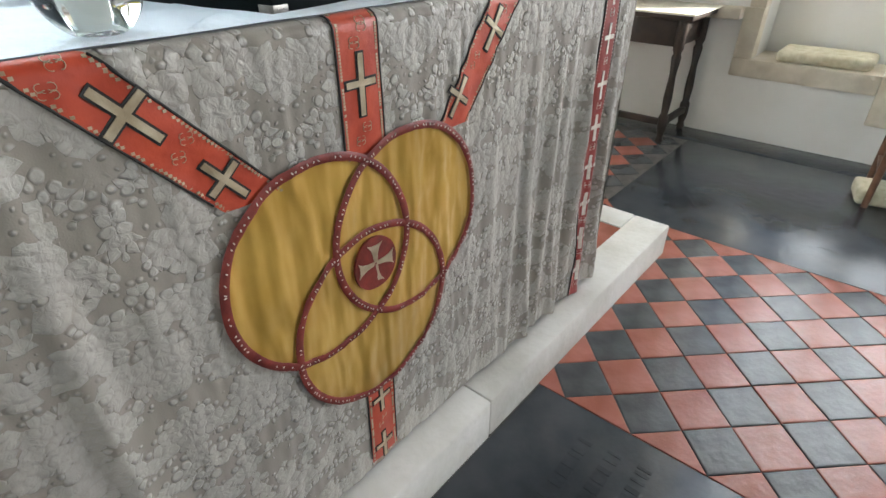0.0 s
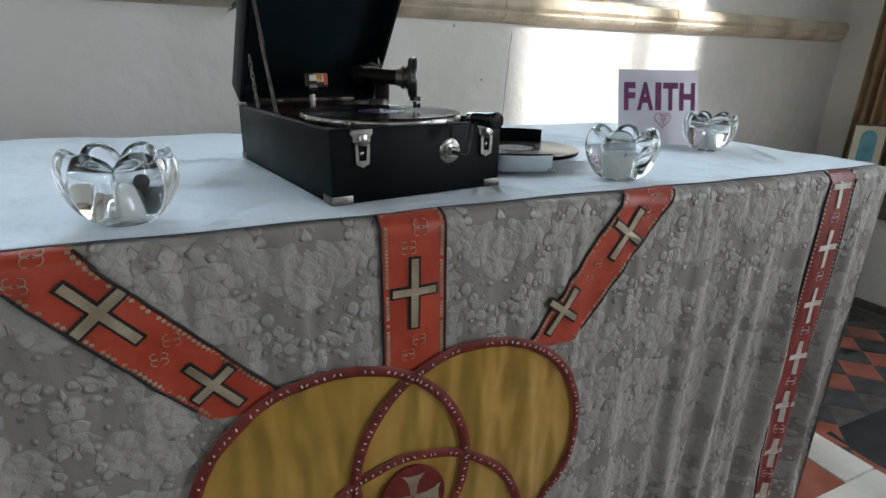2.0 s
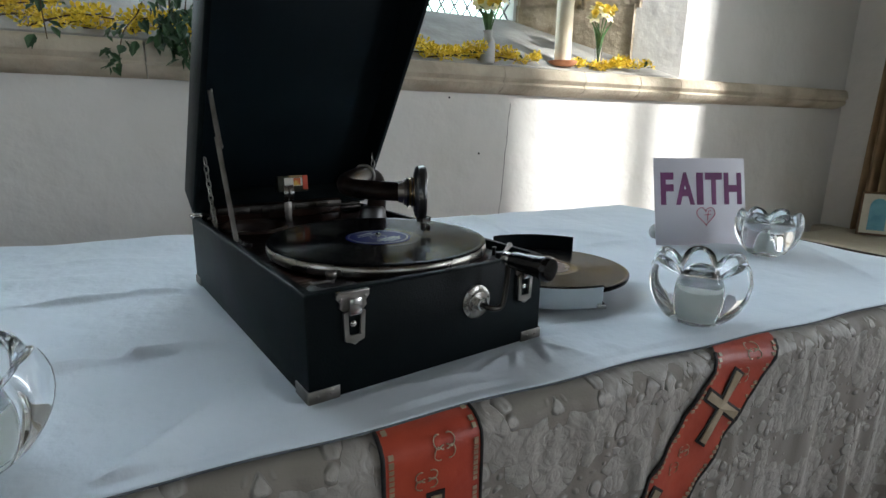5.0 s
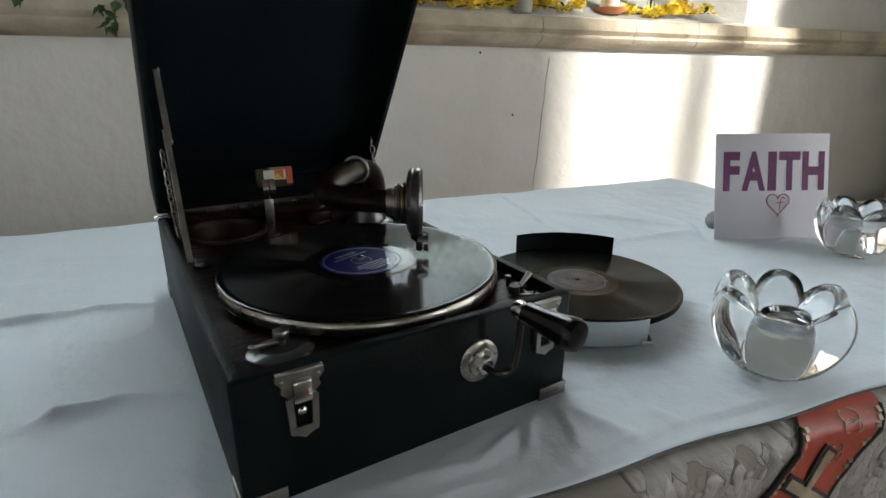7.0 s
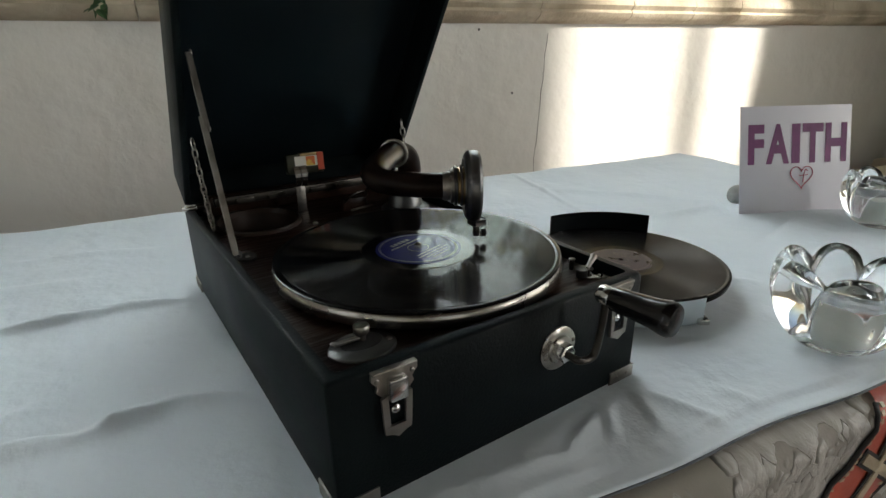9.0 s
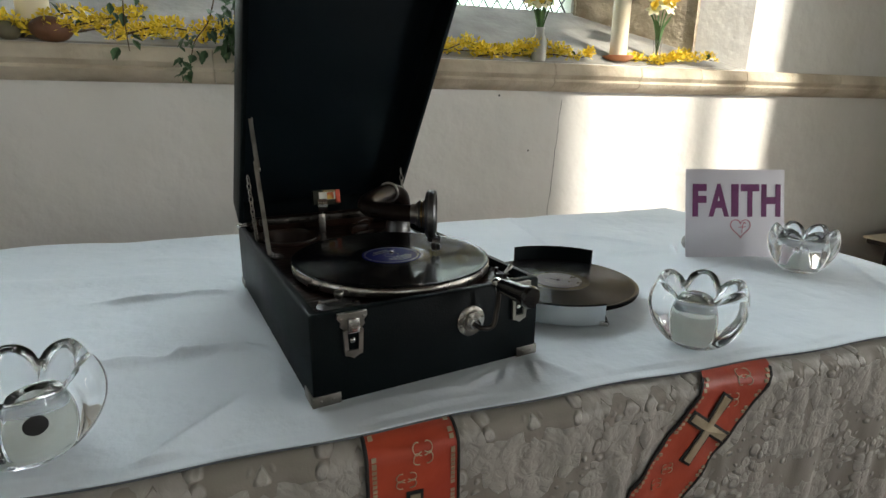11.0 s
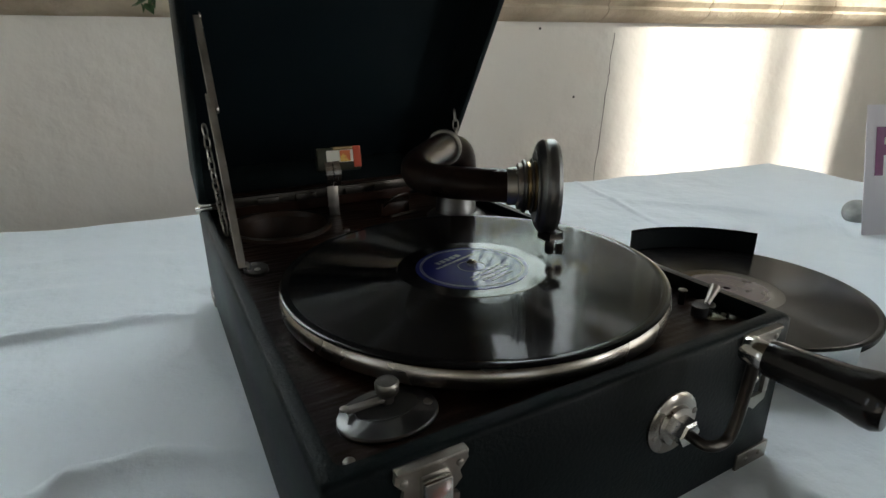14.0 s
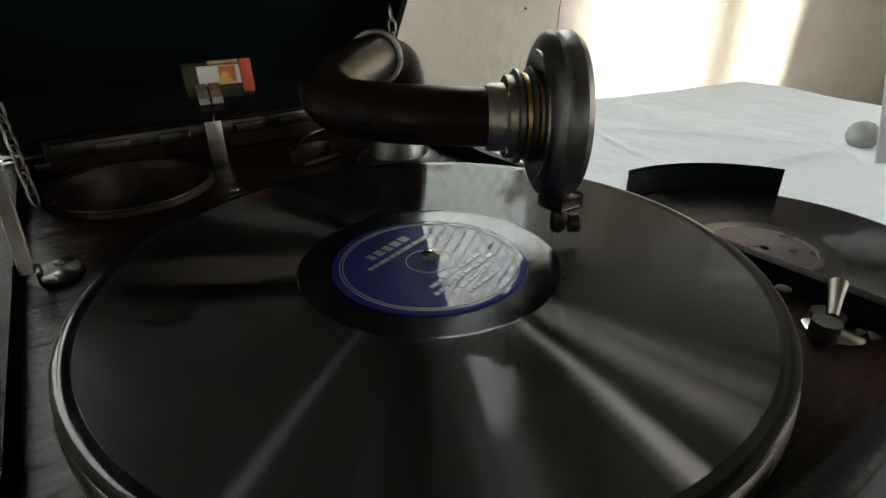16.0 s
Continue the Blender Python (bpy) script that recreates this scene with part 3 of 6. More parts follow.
for a, b, y0, y1 in ((-1.9, -0.78, -0.092, 0.066), (-0.777, 0.315, -0.094, 0.066), (0.318, 1.655, -0.092, 0.066), (1.50, 1.658, 0.069, 0.62), (1.50, 1.656, 0.623, WALL_E)):
    part("kerb_stone", add_box(B(), a, b, y0, y1, FLOOR - 0.05, STEP, 0.007), M_KERB, step)

# Ledger slabs of black stone.
X_SLAB, X_SLAB2 = 0.59, 0.59 + 6 * HALF_D
structure("ledger_slab", add_box(B(), -1.3, X_SLAB - 0.002, -1.75, -0.097, FLOOR - 0.06, FLOOR, 0.004), M_SLATE, "black ledger stone with worn cut lettering", "slab")
structure("ledger_slab", add_box(B(), X_SLAB2 + 0.002, 3.22, -1.5, 0.345, FLOOR - 0.06, FLOOR, 0.004), M_SLATE, "black ledger stone set in the tiled floor", "slab")
structure("floor_margin", add_box(B(), 3.223, WALL_S, -2.5, WALL_E, FLOOR - 0.06, FLOOR - 0.001, 0.003), M_SLATE, "dark stone margin along the side wall", "floor")

# Worn lettering on the near slab, as plain bars.
bm = B()
rl = random.Random(7)
for row in range(3):
    x = 0.02
    while x < 0.50:
        w = rl.uniform(0.008, 0.03)
        add_box(bm, x, x + w, -0.34 - row * 0.085, -0.30 - row * 0.085, FLOOR - 0.001, FLOOR + 0.0012)
        x += w + rl.uniform(0.006, 0.03)
structure("worn_lettering", bm, M_SLATE, "worn cut lettering on the black slab", "lettering", 0)

# ==== the altar ====
ALTAR_X, ALTAR_D, ALTAR_Z = 1.085, 0.86, 1.0
tagged(part("altar_table", add_box(B(), -ALTAR_X + 0.03, ALTAR_X - 0.03, 0.04, ALTAR_D - 0.02, STEP, ALTAR_Z - 0.012, 0.006), M_OAK), "dark wooden altar table hidden under its cloths", "altar")


def front_y(x, z):
    """Face of the frontal: flat in the middle, in hanging folds towards the end."""
    k = min(1.0, max(0.0, (abs(x) - 0.33) / 0.3)) * min(1.0, max(0.0, (0.985 - z) / 0.35))
    wob = 0.019 * (abs(math.sin(21 * x + 1.2 * math.sin(2.3 * z))) ** 0.7 - 0.5) + 0.007 * math.sin(71 * x + 1.5 * z + 1.0) + 0.004 * math.sin(113 * x - 3 * z)
    pucker = 0.0050 * abs(noise.noise(Vector((26 * x, 0.0, 7.5 * z)))) + 0.0030 * noise.noise(Vector((58 * x, 3.0, 17 * z)))
    wob += 0.8 * pucker
    flat = -pucker * min(1.0, 0.25 + max(0.0, (abs(x) - 0.06) / 0.12)) + 0.0022 * math.sin(9 * x + 5 * z) + 0.0016 * math.sin(23 * x - 7 * z) + 0.0012 * math.sin(74 * x + 4 * z)
    return -0.004 + k * wob - k * 0.006 + flat * (1 - k) - 0.012 * max(0.0, 0.5 - z) * k


def drape(u, v):
    """Frontal: lies over the front edge of the table, then hangs to the step and turns the corner."""
    s = -0.05 + v * 1.075           # length from the table top down
    x = -ALTAR_X + 2 * ALTAR_X * u
    r = 0.016
    if s < 0:
        return Vector((x, r - s, ALTAR_Z + 0.002))
    if s < r * 1.57:
        a = s / r
        return Vector((x, r - r * math.sin(a) + front_y(x, 0.99) * a / 1.57, ALTAR_Z + 0.002 - r + r * math.cos(a)))
    z = ALTAR_Z + 0.002 - r - (s - r * 1.57)
    return Vector((x, front_y(x, z), max(z, STEP + 0.004)))


frontal = thing("altar_frontal", pose(0, 0, 0), "silver damask altar frontal with red bands and gold circles", "altar cloth")
bm = B()
add_grid(bm, 420, 130, drape)
part("damask_cloth", bm, M_DAMASK, frontal, smooth=180)
for s in (1, -1):
    bm = B()

    def end_drop(u, v, s=s):
        z = ALTAR_Z + 0.002 - v * (ALTAR_Z - STEP - 0.004)
        w = 0.010 * math.sin(24 * u + 1.2 * z) * min(1, v * 3)
        return Vector((s * (ALTAR_X + 0.002 + w + 0.012 * v), 0.002 + u * (ALTAR_D - 0.01), z))
    add_grid(bm, 50, 40, end_drop)
    part("end_drop", bm, M_DAMASK, frontal, smooth=180)


def lay(bm, lift):
    """Wraps flat work, given as x and z with a height in y, onto the frontal's face."""
    for v in bm.verts:
        x, z, h = v.co.x, v.co.z, v.co.y
        if z > ALTAR_Z - 0.016:
            over = z - (ALTAR_Z - 0.016)
            a = min(over / 0.016, 1.57)
            extra = max(0.0, over - 0.0251)
            c = Vector((x, 0.016, ALTAR_Z + 0.002 - 0.016))
            v.co = c + (0.016 + lift - h) * Vector((0, -math.cos(a), math.sin(a))) + Vector((0, extra, 0)) + Vector((0, front_y(x, 0.99) * math.cos(a), 0))
        else:
            v.co = Vector((x, front_y(x, z) - lift + h, z))
    return bm


def ribbon(bm, p, q, w0, w1, n=24, across=4, thick=0.0016, skew=False):
    """A flat band from p to q in the x-z plane; widths along x where skew is set."""
    P, Q = Vector((p[0], 0, p[1])), Vector((q[0], 0, q[1]))
    d = (Q - P).normalized()
    side = Vector((1, 0, 0)) if skew else Vector((-d.z, 0, d.x))
    top = [[bm.verts.new(P.lerp(Q, i / n) + side * ((j / across - 0.5) * (w0 + (w1 - w0) * i / n)) + Vector((0, -thick, 0))) for j in range(across + 1)] for i in range(n + 1)]
    for i in range(n):
        for j in range(across):
            bm.faces.new((top[i][j], top[i + 1][j], top[i + 1][j + 1], top[i][j + 1]))
    return bm


def cross_outline(l, w, t, up=0.42):
    """Latin cross about its crossing, along +z."""
    a, b = l * up, -l * (1 - up)
    return [(-t, b), (t, b), (t, -t), (w, -t), (w, t), (t, t), (t, a), (-t, a), (-t, t), (-w, t), (-w, -t), (-t, -t)]


def flat_shape(bm, outline, cx, cz, rot, h):
    c, s = math.cos(rot), math.sin(rot)
    vs = [bm.verts.new((cx + c * x - s * z, -h, cz + s * x + c * z)) for x, z in outline]
    bm.faces.new(vs)
    ext = bmesh.ops.extrude_face_region(bm, geom=bm.faces[-1:])
    for g in ext["geom"]:
        if isinstance(g, bmesh.types.BMVert):
            g.co.y -= 0.0012
    return bm


def curls(bm, cx, cz, size, h, rot=0.0):
    """Embroidered scrollwork: four curling threads about a knot."""
    for k in range(4):
        a0 = rot + math.pi / 4 + k * math.pi / 2
        pts = []
        for i in range(15):
            t = i / 14
            r = size * (0.15 + 0.75 * t) if t < 0.6 else size * (0.6 + 0.25 * math.sin((t - 0.6) * 7))
            a = a0 + 0.9 * math.sin(3.6 * t) * (1 if k % 2 else -1)
            pts.append((cx + r * math.cos(a), -h, cz + r * math.sin(a)))
        add_tube(bm, pts, size * 0.045, 4)
    return bm


# Bands: (name end points, widths), then crosses and scrolls upon them.
bands = [((-0.416, 1.0), (-0.213, 0.768), 0.094, 0.082, True), ((0.003, 1.012), (0.006, 0.775), 0.092, 0.092, False), ((0.416, 1.0), (0.236, 0.766), 0.104, 0.082, True), ((-0.008, 0.245), (-0.012, 0.004), 0.080, 0.086, False)]
for p, q, w0, w1, skew in bands:
    bm = B()
    if skew:
        d = Vector((q[0] - p[0], q[1] - p[1])).normalized()
        dx = (q[0] - p[0]) / (q[1] - p[1])
        ribbon(bm, (p[0] + 0.012 * dx, p[1] + 0.012), q, w0 * 1.0, w1 * 1.25, 30, 6, skew=True)
    else:
        ribbon(bm, p, q, w0, w1, 30, 6)
    band = part("red_band", lay(bm, 0.001), M_REDSILK, frontal, smooth=180)
    for s in (-1, 1):
        bm = B()
        n = 30
        P, Q = Vector((p[0], p[1])), Vector((q[0], q[1]))
        d = (Q - P).normalized()
        side = Vector((1, 0)) if skew else Vector((-d.y, d.x))
        pts = []
        for k in range(n - 1):
            f = k / n
            c = P.lerp(Q, f) + side * s * 0.5 * (w0 + (w1 * (1.25 if skew else 1.0) - w0) * f)
            pts.append((c.x, -0.001, c.y))
        add_tube(bm, pts, 0.0022, 5)
        part("edge_cord", lay(bm, 0.001), M_BLACKCORD, band, smooth=180)
        bm = B()
        rr = random.Random(int(1000 * p[0]) + s)
        for k in range(46):
            if rr.random() < 0.15:
                continue
            f = (k + 0.5) / 46
            c = P.lerp(Q, f) + side * s * (0.5 * (w0 + (w1 * (1.25 if skew else 1.0) - w0) * f) - 0.0065)
            add_box(bm, c.x - 0.0022, c.x + 0.0022, -0.0026, -0.0010, c.y - 0.0018, c.y + 0.0018)
        tagged(part("edge_stitching", lay(bm, 0.001), M_GOLDTHREAD, band, smooth=0), kind="stuff")


def cross_on(cx, cz, rot, l, w, t, parent=frontal):
    bm = flat_shape(B(), cross_outline(l + 0.007, w + 0.0035, t * 0.85 + 0.0035, 0.47), cx, cz, rot, 0.002)
    c = part("cross", lay(bm, 0.001), M_BLACKCORD, parent, "embroidered gold cross with a black outline", smooth=0)
    bm = flat_shape(B(), cross_outline(l, w, t * 0.85, 0.47), cx, cz, rot, 0.0036)
    part("cross_filling", lay(bm, 0.001), M_GOLDTHREAD, c, smooth=0)


LR = math.atan2(0.203, 0.232)
cross_on(-0.356, 0.933, LR, 0.094, 0.034, 0.0062)
cross_on(-0.256, 0.818, LR, 0.082, 0.029, 0.0056)
cross_on(0.003, 0.900, 0.0, 0.100, 0.031, 0.0058)
cross_on(0.372, 0.940, -0.62, 0.092, 0.032, 0.0060)
cross_on(0.256, 0.826, -0.62, 0.084, 0.030, 0.0056)
cross_on(-0.010, 0.195, 0.0, 0.075, 0.026, 0.0055)
cross_on(-0.014, 0.045, 0.0, 0.080, 0.027, 0.0060)
bm = B()
for cx, cz, size in ((-0.412, 0.985, 0.024), (-0.300, 0.876, 0.022), (0.003, 0.975, 0.024), (0.003, 0.815, 0.022), (0.414, 0.982, 0.024), (0.313, 0.884, 0.019), (-0.012, 0.120, 0.018)):
    for k in (-1, 1):
        curls(bm, cx + 0.35 * k * size, cz + 0.5 * k * size, size * 0.55, 0.002)
tagged(part("scroll_embroidery", lay(bm, 0.0012), M_GOLDTHREAD, frontal, smooth=180), kind="stuff")

# Three interlocked gold circles with braided red borders.


def gold_fold(x, z, f):
    """Soft upright wrinkles in the gold silk, flat towards the border."""
    return -0.0026 * (1 - f ** 6) * (0.5 + 0.5 * math.sin(62 * x + 2.2 * math.sin(7 * z) + 5 * z)) * (0.6 + 0.4 * math.sin(15 * z + 24 * x)) 


CIRCLES = [(-0.108, 0.605, 0.196), (0.108, 0.605, 0.196), (0.0, 0.432, 0.198)]
for k, (cx, cz, r) in enumerate(CIRCLES):
    bm = B()
    n = 96
    rings = [[bm.verts.new((cx + r * f * math.cos(2 * math.pi * i / n), -0.0018 - 0.0007 * k + gold_fold(cx + r * f * math.cos(2 * math.pi * i / n), cz + r * f * math.sin(2 * math.pi * i / n), f), cz + r * f * math.sin(2 * math.pi * i / n))) for i in range(n)] for f in (1.0, 0.9, 0.8, 0.7, 0.6, 0.5, 0.4, 0.3, 0.2, 0.1)]
    for a, b in zip(rings, rings[1:]):
        for i in range(n):
            bm.faces.new((a[i], a[(i + 1) % n], b[(i + 1) % n], b[i]))
    bm.faces.new(rings[-1])
    part("gold_circle", lay(bm, 0.001), M_GOLD, frontal, "gold silk circle with a soft crinkled surface", smooth=180)
for cx, cz, r in CIRCLES:
    bm = B()
    pts = [(cx + r * math.cos(2 * math.pi * i / 96), -0.0076, cz + r * math.sin(2 * math.pi * i / 96)) for i in range(97)]
    n = 6
    rings = []
    for x, y, z in pts[:-1]:
        o = Vector((x - cx, 0, z - cz)).normalized()
        rings.append([bm.verts.new(Vector((x, y, z)) + o * 0.0080 * math.cos(2 * math.pi * j / n) + Vector((0, 0.0022 * math.sin(2 * math.pi * j / n), 0))) for j in range(n)])
    for i in range(96):
        a, b = rings[i], rings[(i + 1) % 96]
        for j in range(n):
            bm.faces.new((a[j], a[(j + 1) % n], b[(j + 1) % n], b[j]))
    border = part("braid_border", lay(bm, 0.001), M_DARKRED, frontal, "dark red braid with pale stitches", smooth=60)
    bm = B()
    rr = random.Random(int(cx * 1000) + 5)
    for i in range(110):
        if rr.random() < 0.25:
            continue
        a = 2 * math.pi * (i + rr.uniform(-0.35, 0.35)) / 110
        m = Matrix.Translation((cx + r * math.cos(a), 0, cz + r * math.sin(a))) @ Matrix.Rotation(-a + rr.uniform(-1.0, 1.0), 4, "Y")
        add_box(bm, -0.0024 * rr.uniform(0.5, 1.1), 0.0024 * rr.uniform(0.5, 1.1), -0.0106, -0.0088, -0.0009, 0.0009, m=m)
    tagged(part("braid_stitch", lay(bm, 0.001), M_PALETHREAD, border, smooth=0), kind="stuff")
bm = B()
add_prism(bm, [(0.052 * math.cos(2 * math.pi * i / 48), 0.058 * math.sin(2 * math.pi * i / 48)) for i in range(48)], 0.0055, 0.0106, Matrix(((1, 0, 0, 0.0), (0, 0, -1, 0), (0, 1, 0, 0.556), (0, 0, 0, 1))))
medal = part("medallion", lay(bm, 0.001), M_DARKRED, frontal, "dark red medallion with a pale flared cross")
bm = B()
for k in range(4):
    flat_shape(bm, [(-0.0045, 0.002), (0.0045, 0.002), (0.006, 0.020), (0.010, 0.033), (0.018, 0.044), (0.008, 0.0405), (-0.008, 0.0405), (-0.018, 0.044), (-0.010, 0.033), (-0.006, 0.020)], 0.0, 0.556, k * math.pi / 2, 0.0110)
part("flared_cross", lay(bm, 0.001), M_GOLDTHREAD, medal, smooth=0)

# Orphrey: the upright band near the frontal's end.
OX = 0.920
bm = ribbon(B(), (OX, 1.010), (OX, STEP + 0.006), 0.082, 0.086, 60, 6)
orphrey = part("orphrey", lay(bm, 0.001), M_WINESILK, frontal, "red upright band with white crosses and beaded edges", smooth=180)
for s in (-1, 1):
    bm = B()
    for k in range(110):
        z = 1.005 - k * 0.0093
        add_box(bm, OX + s * 0.037 - 0.0012, OX + s * 0.037 + 0.0012, -0.0028, -0.001, z - 0.0016, z + 0.0016)
    tagged(part("beaded_edge", lay(bm, 0.001), M_PALETHREAD, orphrey, smooth=0), kind="stuff")
    bm = add_tube(B(), [(OX + s * 0.042, -0.001, 1.005 - k * 0.02) for k in range(52)], 0.0022, 5)
    part("edge_cord", lay(bm, 0.001), M_BLACKCORD, orphrey, smooth=180)
for k in range(8):
    z = 0.975 - k * 0.128
    bm = flat_shape(B(), cross_outline(0.082, 0.026, 0.0058, 0.45), OX, z, 0.0, 0.003)
    part("white_cross", lay(bm, 0.001), M_PALETHREAD, orphrey, smooth=0)
bm = B()
for k in range(8):
    curls(bm, OX, 0.975 - (k + 0.5) * 0.128, 0.015, 0.0028)
tagged(part("scroll_embroidery", lay(bm, 0.001), M_PALETHREAD, orphrey, smooth=180), kind="stuff")

# Linen cloth on the table top, with soft creases.


def crease(x, y, px, py, ang, length, height, width):
    c, s = math.cos(ang), math.sin(ang)
    a, b = c * (x - px) + s * (y - py), -s * (x - px) + c * (y - py)
    b += 0.006 * math.sin(14 * a)
    f = max(0.0, 1 - (a / length) ** 2)
    return height * f * f * (math.exp(-(b / (0.55 * width)) ** 2) if b > 0 else math.exp(-(b / (1.6 * width)) ** 2))


CREASES = [(-0.299, 0.475, 0.14, 0.090, 0.0055, 0.006), (-0.207, 0.477, -0.20, 0.070, 0.0050, 0.006), (-0.285, 0.238, -0.06, 0.070, 0.0060, 0.010), (-0.207, 0.249, 0.39, 0.050, 0.0060, 0.009), (-0.147, 0.248, -0.31, 0.055, 0.0050, 0.009),
           (0.051, 0.066, -0.08, 0.055, 0.0022, 0.005), (0.119, 0.081, 0.55, 0.048, 0.0026, 0.005), (0.139, 0.079, 1.11, 0.030, 0.0024, 0.004), (0.204, 0.071, -0.99, 0.055, 0.0020, 0.005), (0.262, 0.056, -1.06, 0.026, 0.0016, 0.004),
           (0.510, 0.726, 1.48, 0.264, 0.0022, 0.005), (0.733, 0.467, 1.02, 0.081, 0.0030, 0.004), (0.636, 0.473, 0.12, 0.110, 0.0045, 0.010), (0.467, 0.225, -0.62, 0.040, 0.0020, 0.005), (-0.308, 0.699, -0.11, 0.140, 0.0030, 0.012), (-0.224, 0.243, 0.82, 0.020, 0.0030, 0.004), (0.175, 0.076, 1.35, 0.040, 0.0018, 0.004),
           (-0.40, 0.25, 0.45, 0.20, 0.0050, 0.016), (-0.20, 0.060, 0.9, 0.12, 0.0045, 0.014), (-0.45, 0.60, -0.1, 0.25, 0.0040, 0.020), (0.62, 0.62, -0.7, 0.24, 0.0030, 0.010), (0.72, 0.33, 0.4, 0.18, 0.0030, 0.012), (0.95, 0.20, 1.0, 0.18, 0.0030, 0.012), (-0.60, 0.20, 0.5, 0.20, 0.0045, 0.015)]


def cloth_z(x, y):
    h = 0.0075 + 0.0040 * math.sin(13 * x + 6 * y + 1.5 * math.sin(7 * y)) * math.sin(15 * y - 7 * x) * (1.0 if x < 0.1 else 0.5) + 0.0012 * math.sin(31 * x - 17 * y) * math.sin(14 * x + 23 * y) + 1.6 * sum(crease(x, y, *c) for c in CREASES)
    ca, sa = math.cos(radians(9.4)), math.sin(radians(9.4))
    u, v = ca * (x + 0.081) + sa * (y - 0.078), -sa * (x + 0.081) + ca * (y - 0.078)
    d = max(-u, u - 0.289, -v, v - 0.45, 0.0)
    return ALTAR_Z + min(max(h, 0.0042), 0.0030 + 0.25 * d)


def linen_top(u, v):
    x = -1.065 + 2.135 * u
    y = 0.017 + 0.004 * math.sin(7 * x) + 0.002 * math.sin(31 * x) + v * (ALTAR_D + 0.012 - 0.017)
    z = cloth_z(x, y)
    if v < 0.02:
        z = ALTAR_Z + 0.0062
    return Vector((x, y, z))


bm = B()
grid = add_grid(bm, 520, 220, linen_top)
back = []
for i in range(521):
    c = grid[i][220].co
    back.append([bm.verts.new((c.x, c.y + 0.004 + 0.004 * k + 0.006 * math.sin(14 * c.x) * k / 6, c.z - 0.003 - 0.05 * k)) for k in range(7)])
for i in range(520):
    bm.faces.new((grid[i][220], grid[i + 1][220], back[i + 1][0], back[i][0]))
    for k in range(6):
        bm.faces.new((back[i][k], back[i + 1][k], back[i + 1][k + 1], back[i][k + 1]))
linen = thing("table_linen", pose(0, 0, 0), "pale blue-white linen cloth with soft creases on the altar", "tablecloth")
cloth = part("linen_sheet", bm, M_LINEN, linen, smooth=180)
sol = cloth.modifiers.new("thickness", "SOLIDIFY")
sol.thickness, sol.offset = 0.0018, -1
# Dark tube drawn as the shadow gap below the linen's front edge.
part("front_edge_shade", add_tube(B(), [linen_top(k / 300, 0.0) + Vector((0, -0.0008, -0.0012)) for k in range(301)], 0.0011, 5), M_EDGESHADE, linen, "thin dark line in place of the shadow under the front edge", smooth=180)

# ==== the gramophone (stands on the linen, a little turned) ====
GW, GD, GH = 0.289, 0.450, 0.103
GRAM = pose(-0.081, 0.078, ALTAR_Z + 0.003, 0, 0, 9.4)
gram = thing("portable_gramophone", GRAM, "open black portable gramophone standing on pale linen", "gramophone")


def add_tray(bm, x0, x1, y0, y1, z0, z1, t, tb, bevel=0.003):
    """An open box of one skin with walls t thick and a bottom tb thick."""
    o = [(x0, y0), (x1, y0), (x1, y1), (x0, y1)]
    i = [(x0 + t, y0 + t), (x1 - t, y0 + t), (x1 - t, y1 - t), (x0 + t, y1 - t)]
    a, b = [bm.verts.new((*p, z0)) for p in o], [bm.verts.new((*p, z1)) for p in o]
    c, d = [bm.verts.new((*p, z1)) for p in i], [bm.verts.new((*p, z0 + tb)) for p in i]
    bm.faces.new(a[::-1])
    bm.faces.new(d)
    for k in range(4):
        j = (k + 1) % 4
        bm.faces.new((a[k], a[j], b[j], b[k]))
        bm.faces.new((b[k], b[j], c[j], c[k]))
        bm.faces.new((c[k], c[j], d[j], d[k]))
    es = [e for e in bm.edges if any(v in a + b for v in e.verts)]
    bmesh.ops.bevel(bm, geom=es, offset=bevel, segments=2, affect="EDGES", profile=0.5)
    return bm


def axis_matrix(p, d):
    return Matrix.Translation(p) @ Vector(d).normalized().to_track_quat("Z", "Y").to_matrix().to_4x4()


def screw(parent, p, r=0.003, d=(0, 0, 1), material=None):
    bm = add_lathe(B(), [(r, 0), (r * 0.9, r * 0.35), (r * 0.5, r * 0.55), (0, r * 0.6)], 10, axis_matrix(p, d))
    return part("screw", bm, material or M_DULLMETAL, parent)


case = part("case", add_tray(B(), 0, GW, 0, GD, 0.0, GH, 0.009, 0.01), M_CASE, gram, "black leathercloth case with worn edges")
# Motor board, sunk below the rim, with a round hole for the needle bowl.
BOWL = (0.068, 0.3735, 0.046)
bm = B()
lo = []
for z in (0.082, 0.092):
    o = [bm.verts.new(p) for p in ((0.0095, 0.0095, z), (GW - 0.0095, 0.0095, z), (GW - 0.0095, GD - 0.0095, z), (0.0095, GD - 0.0095, z))]
    c = [bm.verts.new((BOWL[0] + BOWL[2] * math.cos(2 * math.pi * k / 32), BOWL[1] + 1.1 * BOWL[2] * math.sin(2 * math.pi * k / 32), z)) for k in range(32)]
    es = [bm.edges.new((q[k], q[(k + 1) % len(q)])) for q in (o, c) for k in range(len(q))]
    bmesh.ops.triangle_fill(bm, use_beauty=True, edges=es)
    lo.append((o, c))
for q0, q1 in zip(lo[0], lo[1]):
    for k in range(len(q0)):
        bm.faces.new((q0[k], q0[(k + 1) % len(q0)], q1[(k + 1) % len(q0)], q1[k]))
board = part("motor_board", bm, M_BOARD, gram, "dark stained wooden motor board")
